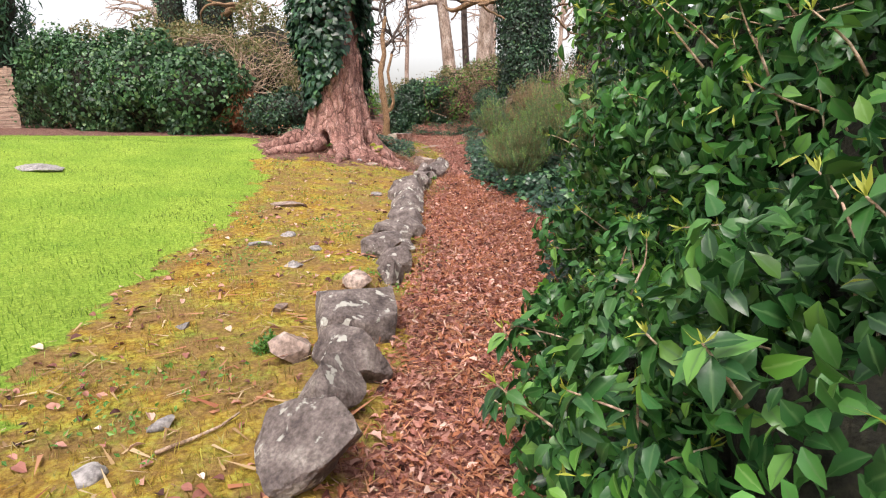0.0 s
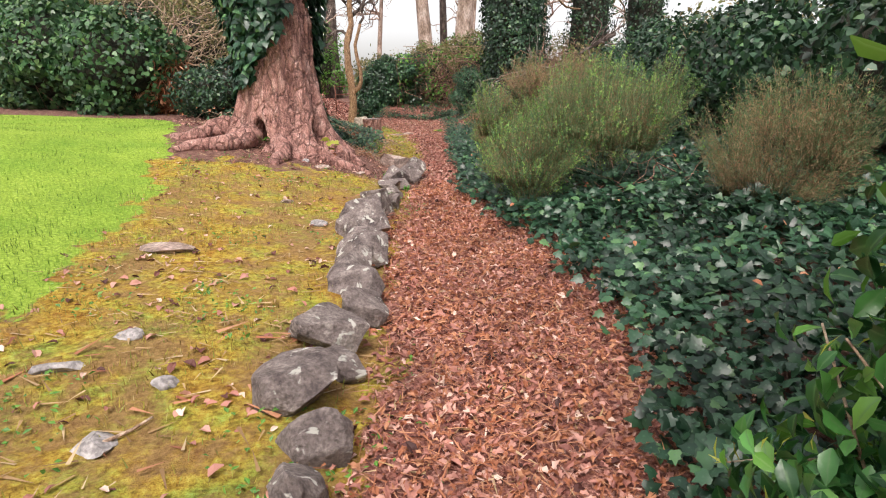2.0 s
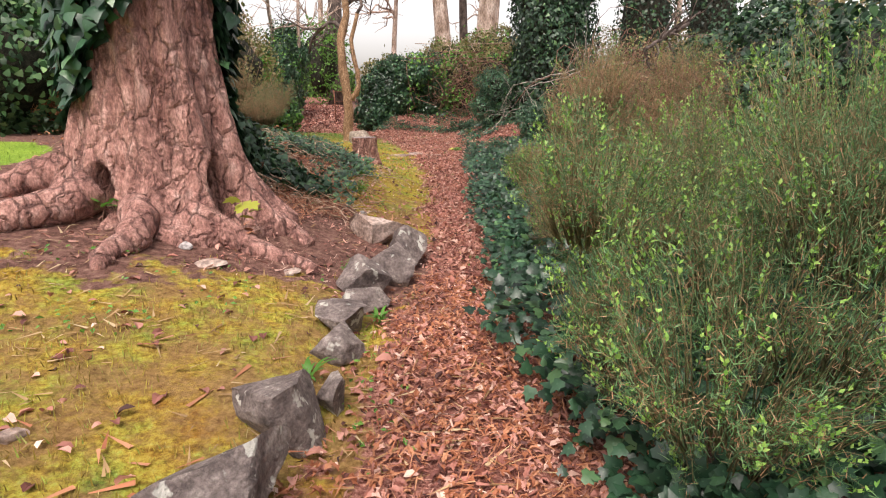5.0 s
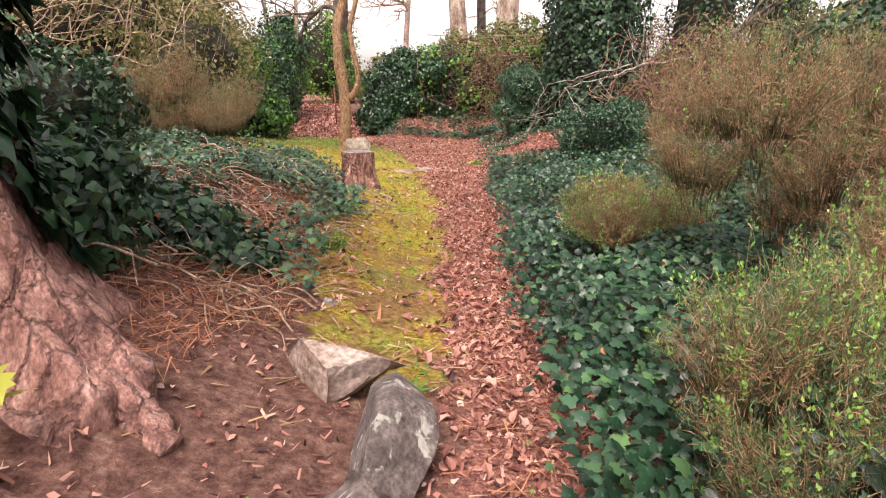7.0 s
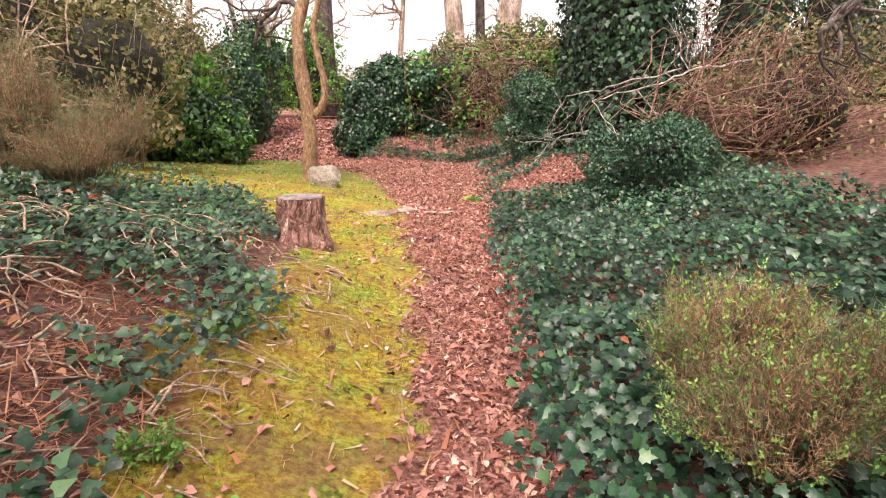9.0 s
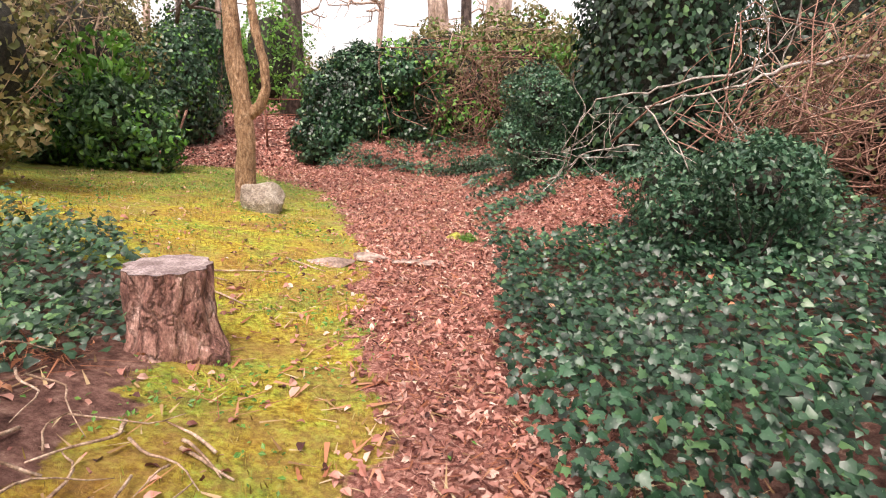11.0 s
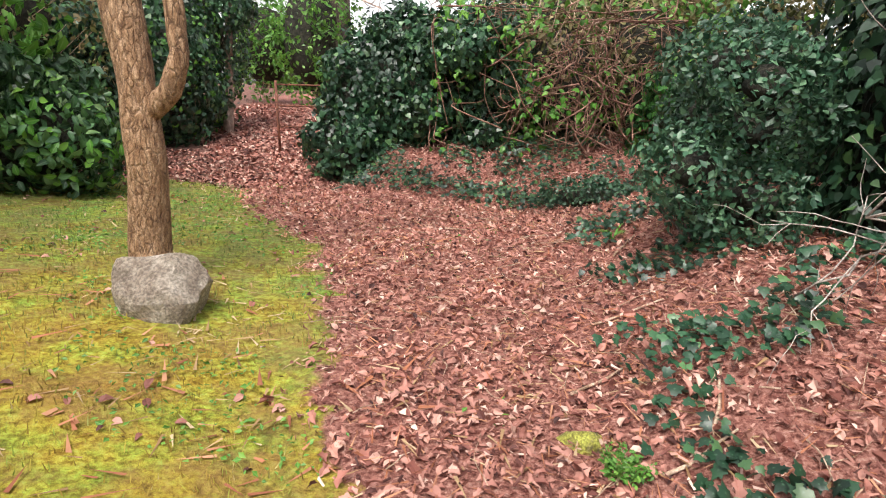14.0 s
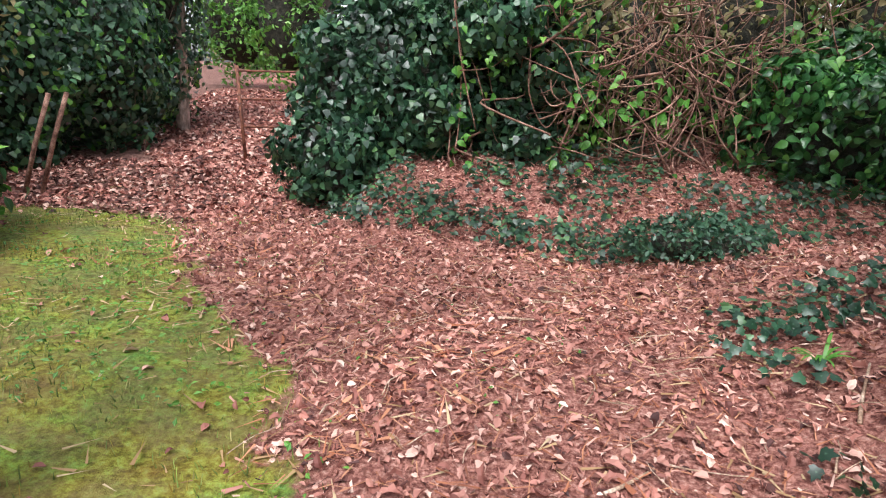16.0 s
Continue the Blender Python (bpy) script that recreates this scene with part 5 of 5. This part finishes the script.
scatter(h, (NEEDLE[0] * [.55, 1, 1], NEEDLE[1], NEEDLE[2]), P, ups(len(P)), rng.uniform(.05, .15, len(P)), .2, 0)
P = sow(22000, -.6, 1.4, .5, 11, on_path)
P[:, 2] += rng.uniform(.014, .04, len(P))
scatter(h, (NEEDLE[0] * [.6, 1, 1], NEEDLE[1], NEEDLE[2]), P[::2], ups(len(P[::2])), rng.uniform(.05, .13, len(P[::2])), .2, 0)
scatter(h, TORN, P[1::2], ups(len(P[1::2])), rng.uniform(.02, .055, len(P[1::2])), .5, 0)
solo("russet_needles", h.mesh("russet_needles", M_RUSSET, False), "thin reddish needles and stalks on the path", "dry needles", kind="stuff")
h = Heap()
P = sow(60000, -5.2, 3.4, .3, 27, lambda x, y: .12 * zones(x, y)[1] + .16 * zones(x, y)[0] + .3 * step(.52, .7, fbm(x * 1.4, y * 1.4, 51)) * (1 - zones(x, y)[2]))
P[:, 2] += rng.uniform(.008, .025, len(P))
scatter(h, (NEEDLE[0] * [.9, 1, 1], NEEDLE[1], NEEDLE[2]), P, ups(len(P)), rng.uniform(.06, .16, len(P)), .12, 0)
solo("dry_needles", h.mesh("dry_needles", M_STRAW, False), "dry straw-coloured needles strewn on the moss and path", "dry needles", kind="stuff")
h = Heap()
P = sow(9000, -5.0, 0, .3, 27, lambda x, y: (.25 + .6 * step(.5, .65, fbm(x * 1.2, y * 1.2, 52))) * (1 - zones(x, y)[2]) * (y < 20) + .12 * zones(x, y)[1])
P[:, 2] += rng.uniform(.008, .02, len(P))
scatter(h, DRY, P, ups(len(P)), rng.uniform(.03, .07, len(P)), .3, 0)
solo("leaf_litter", h.mesh("leaf_litter", M_LITTER, False), "scattered brown fallen leaves on the moss", "leaf litter", kind="stuff")
h = Heap()
P = sow(9000, -3.2, 3.2, .3, 27, lambda x, y: .5 * (1 - zones(x, y)[2]) * step(.5, .62, fbm(x * 1.1 + 8, y * 1.1, 57)))
P[:, 2] += rng.uniform(.008, .03, len(P))
scatter(h, (NEEDLE[0] * [1.1, 1, 1], NEEDLE[1], NEEDLE[2]), P, ups(len(P)), rng.uniform(.08, .2, len(P)), .15, 0)
P = sow(15000, -3.2, -.5, 11.6, 17.2, lambda x, y: (1 - .8 * zones(x, y)[1]) * (1 - zones(x, y)[0]) * step(.35, .55, fbm(x * 1.7, y * 1.7, 58)))
P[:, 2] += rng.uniform(.01, .07, len(P))
scatter(h, (NEEDLE[0] * [.22, 1, 1], NEEDLE[1], NEEDLE[2]), P, ups(len(P)), rng.uniform(.08, .28, len(P)), .3, 0)
solo("russet_needles", h.mesh("russet_needles", M_RUSSET, False), "russet fallen needles and twigs on the ground", "dry needles", kind="stuff")
h = Heap()
P = sow(150000, -12, -1.3, .3, 15.4, lambda x, y: zones(x, y)[2] * np.clip(1.25 - .08 * np.hypot(x, y), .25, 1))
scatter(h, BLADE, P, rng.normal(0, 1, (len(P), 3)) * [1, 1, .1], rng.uniform(.022, .045, len(P)), .1, -1.6, np.tile(UP, (len(P), 1)))
solo("lawn_grass", h.mesh("lawn_grass", M_GRASS, False), "short bright green lawn grass", "grass", kind="stuff")
h = Heap()
P = sow(110000, -5.2, .2, .3, 26.4, lambda x, y: zones(x, y)[1] * np.interp(y, [11.5, 12.5, 14, 15.5], [1, .3, .5, 1]) * step(.3, .6, fbm(x * 2.4, y * 2.4, 61)))
cool = P[:, 1] + rng.normal(0, .8, len(P)) > 22
g = Heap()
for heap, Q in ((h, P[~cool]), (g, P[cool])):
    scatter(heap, BLADE, Q, rng.normal(0, 1, (len(Q), 3)) * [1, 1, .1], rng.uniform(.018, .05, len(Q)), .1, -.2, np.tile(UP, (len(Q), 1)))
solo("thin_grass", g.mesh("thin_grass", M_COOLGRASS, False), "thin dull green grass in the moss under the tree", "grass", kind="stuff")
solo("moss", h.mesh("moss", M_MOSSBIT, False), "yellow-green moss and fine short grass", "moss", kind="stuff")
h = Heap()
P = sow(42000, -4.2, .5, .3, 26, lambda x, y: (zones(x, y)[1] + .12) * step(np.where(y > 17, .50, .58), np.where(y > 17, .66, .72), fbm(x * 1.9 + 3, y * 1.9, 71)) * (1 - zones(x, y)[2]))
P[:, 2] += rng.uniform(.01, .05, len(P))
scatter(h, SMALL, P, ups(len(P)), rng.uniform(.018, .04, len(P)), .5, 0)
solo("low_weeds", h.mesh("low_weeds", M_BRIGHT, False), "small bright green weeds in the moss", "weeds", kind="stuff")


def stick(x, y, length, turn, r=.009, label="dry twig lying on the moss", mat=None):
    a = np.array([x - .5 * length * math.cos(turn), y - .5 * length * math.sin(turn), 0])
    b = 2 * np.array([x, y, 0]) - a
    p = wiggle(a, b, 8, .06)
    p[:, 2] = ground_z(p[:, 0], p[:, 1]) + r + .008
    v, f = tube(p, np.linspace(r, r * .55, 8), 6)
    solo("stick", make_mesh("stick", v, f, mat or M_TWIG), label, "stick", "sticks on the ground")


for x, y, ln, tn in ((-1.0, 2.15, .36, .9), (-1.15, 4.75, .2, .9), (-.82, 19.5, .42, -.5), (-.05, 14.0, .22, .5), (-1.35, 18.6, .8, -.5), (-1.6, 18.9, .7, -.2), (-1.2, 19.1, .6, .3), (.45, 19.0, .3, -.8),
                    (1.05, 20.9, .4, 1.2), (.62, 21.2, .32, .6), (.9, 21.9, .45, .2), (1.1, 23.1, .4, 1.0), (.9, 20.6, .35, .5), (-.35, 15.5, .25, 1.9), (-.6, 16.6, .25, -.4), (.25, 6.8, .18, 1.2), (-.2, 24.0, .3, .1), (.1, 22.7, .25, .6)):
    stick(x, y, ln, tn)
stone("slab_stone", (-5.3, 7.9), (1.0, .5, .16), 4, 171, M_SLATE, "flat grey stone sunk in the lawn", "stone", "", .6, (0, 0), 6)


def sprout(x, y, height, n, size, mat, label):
    """A small seedling with a thin stem and a few leaves."""
    z = float(ground_z(x, y))
    t = thing("seedling", (x, y, z), label, "seedling")
    v, f = tube(wiggle((x, y, z - .02), (x + .03, y - .02, z + height), 6, .08), np.linspace(.005, .002, 6), 5)
    part("stem", make_mesh("stem", v, f, M_REDTWIG), t)
    for _ in range(n):
        hp = Heap()
        P = np.array([[x + .03, y - .02, z + height * rng.uniform(.7, 1.0)]]) + rng.normal(0, .03, (1, 3))
        scatter(hp, IVY, P, ups(1), size * rng.uniform(.7, 1.2), .35, .1)
        part("leaf", hp.mesh("leaf", mat), t)


sprout(-1.25, 10.98, .28, 6, .11, M_SHOOT, "seedling with yellow-green lobed leaves at the tree foot")
sprout(-1.2, 10.85, .14, 5, .09, M_RUSSET, "seedling with withered orange leaves at the tree foot")
sprout(-2.1, 10.72, .12, 6, .10, M_BRIGHT, "bright green seedling in front of the hollow root")
sprout(.62, 3.55, .16, 9, .11, M_BRIGHT, "bright green leafy seedling beside the path")

# single larger leaves lying loose on the path
leaf_meshes = []
for i in range(5):
    hp = Heap()
    scatter(hp, DRY if i < 3 else CHIP, np.zeros((1, 3)), ups(1), 1.0, .15, 0)
    leaf_meshes.append(hp.mesh("fallen_leaf", M_LITTER, False))
P = sow(700, -3.2, 3.0, 1.0, 26, on_path)[:280]
for p in P:
    ob = new("leaf", leaf_meshes[rng.integers(5)])
    ob.parent = ground
    k = rng.uniform(.05, .095)
    ob.matrix_basis = pose(p[0], p[1], p[2] + .028, rng.uniform(-12, 12), rng.uniform(-12, 12), rng.uniform(0, 360)) @ Matrix.Diagonal((k, k, k, 1))


def blade_clump(x, y, n, length, label):
    """A tuft of long strap leaves."""
    z = float(ground_z(x, y))
    t = thing("strap_leaf_clump", (x, y, z), label, "plant")
    hp = Heap()
    for _ in range(n):
        a = rng.uniform(0, 6.28)
        ln = length * rng.uniform(.6, 1.1)
        u = np.linspace(0, 1, 6)
        out = np.column_stack([np.cos(a) * ln * .75 * u ** 1.3, np.sin(a) * ln * .75 * u ** 1.3, ln * (u - .62 * u ** 2.2)])
        side = np.array([-np.sin(a), np.cos(a), 0]) * .009
        w = np.sin(np.pi * np.clip(u * .9 + .1, 0, 1))[:, None]
        p = np.array([x, y, z]) + out + rng.normal(0, .01, 3)
        v = np.stack([p - side * w, p + side * w], 1).reshape(-1, 3)
        f = np.array([q for i in range(5) for q in ((2 * i, 2 * i + 1, 2 * i + 3), (2 * i, 2 * i + 3, 2 * i + 2))])
        part("leaf", make_mesh("leaf", v, f, M_BRIGHT, True, {"rim": np.ones(len(v))}), t)


blade_clump(1.65, 19.45, 18, .32, "clump of bright green strap leaves among the ivy")
blade_clump(1.05, 23.35, 14, .26, "clump of bright green strap leaves in fallen leaves")
blade_clump(2.6, 8.6, 20, .34, "clump of green strap leaves in the ivy bank")
blade_clump(-.42, 9.25, 14, .2, "tuft of green grass blades between edging stones")
blade_clump(-.18, 10.05, 14, .16, "tuft of green grass blades between edging stones")
blade_clump(-.05, 11.95, 12, .14, "tuft of green grass blades beside the pale stone")

# twigs fallen over the ivy and the bare soil behind the big tree
h = Heap()
for p in sow(750, -3.2, -.55, 12.2, 16.8, lambda x, y: (1 - zones(x, y)[0]) * (1 - .6 * zones(x, y)[1])):
    a, ln = rng.uniform(0, 6.28), rng.uniform(.12, .55)
    q = wiggle(p, p + ln * np.array([math.cos(a), math.sin(a), 0]), 9, .22)
    q[:, 2] = ground_z(q[:, 0], q[:, 1]) + .015 + np.abs(q[:, 2] - p[2]) + (.16 if p[0] < -1.3 else .02) * rng.random()
    h.add(*tube(q, np.linspace(.009, .003, 9) * rng.uniform(.5, 1.1), 5))
solo("fallen_twigs", h.mesh("fallen_twigs", M_TWIG), "bent dry twigs fallen over ivy and bare soil", "twigs", kind="stuff")
h = Heap()
for p in sow(260, -1.5, 2.8, 20.0, 25.4, on_path):
    a, ln = rng.uniform(0, 6.28), rng.uniform(.08, .35)
    q = wiggle(p, p + ln * np.array([math.cos(a), math.sin(a), 0]), 9, .15)
    q[:, 2] = ground_z(q[:, 0], q[:, 1]) + .03 + .4 * np.abs(q[:, 2] - p[2])
    h.add(*tube(q, np.linspace(.004, .0015, 9) * rng.uniform(.5, 1.2), 5))
solo("fallen_twigs", h.mesh("fallen_twigs", M_TWIG), "thin dry twigs among the fallen leaves", "twigs", kind="stuff")


def weed_clump(x, y, radius, height, label):
    """A low clump of small bright leaves on short stems."""
    z = float(ground_z(x, y))
    t = thing("weed_clump", (x, y, z), label, "weed")
    stems, leaves = Heap(), Heap()
    for _ in range(26):
        a, r = rng.uniform(0, 6.28), radius * rng.uniform(0, 1) ** .7
        top = np.array([x + r * math.cos(a), y + r * math.sin(a), z + height * rng.uniform(.5, 1.0)])
        foot = np.array([x + .5 * r * math.cos(a), y + .5 * r * math.sin(a), z - .01])
        stems.add(*tube(wiggle(foot, top, 5, .08), np.linspace(.003, .0015, 5), 4))
        at = foot + (top - foot) * rng.uniform(.3, 1.0, (16, 1)) + rng.normal(0, .012, (16, 3))
        scatter(leaves, SMALL, at, ups(16), rng.uniform(.016, .032, 16), .6, .2)
    part("stem_growth", stems.mesh("stem_growth", M_BRIGHT), t, kind="stuff")
    part("foliage", leaves.mesh("foliage", M_BRIGHT), t, kind="stuff")


weed_clump(-.82, 14.0, .16, .16, "bright green weed clump in the moss beside the path")
weed_clump(-1.0, 15.2, .2, .09, "low bright weeds at the edge of the ivy")
weed_clump(-.98, 3.0, .09, .08, "small green weed beside the flat pinkish stone")
weed_clump(.62, 20.55, .1, .08, "small green weeds among fallen leaves")
weed_clump(-.42, 10.9, .12, .08, "green grass tuft beside the edging stones")
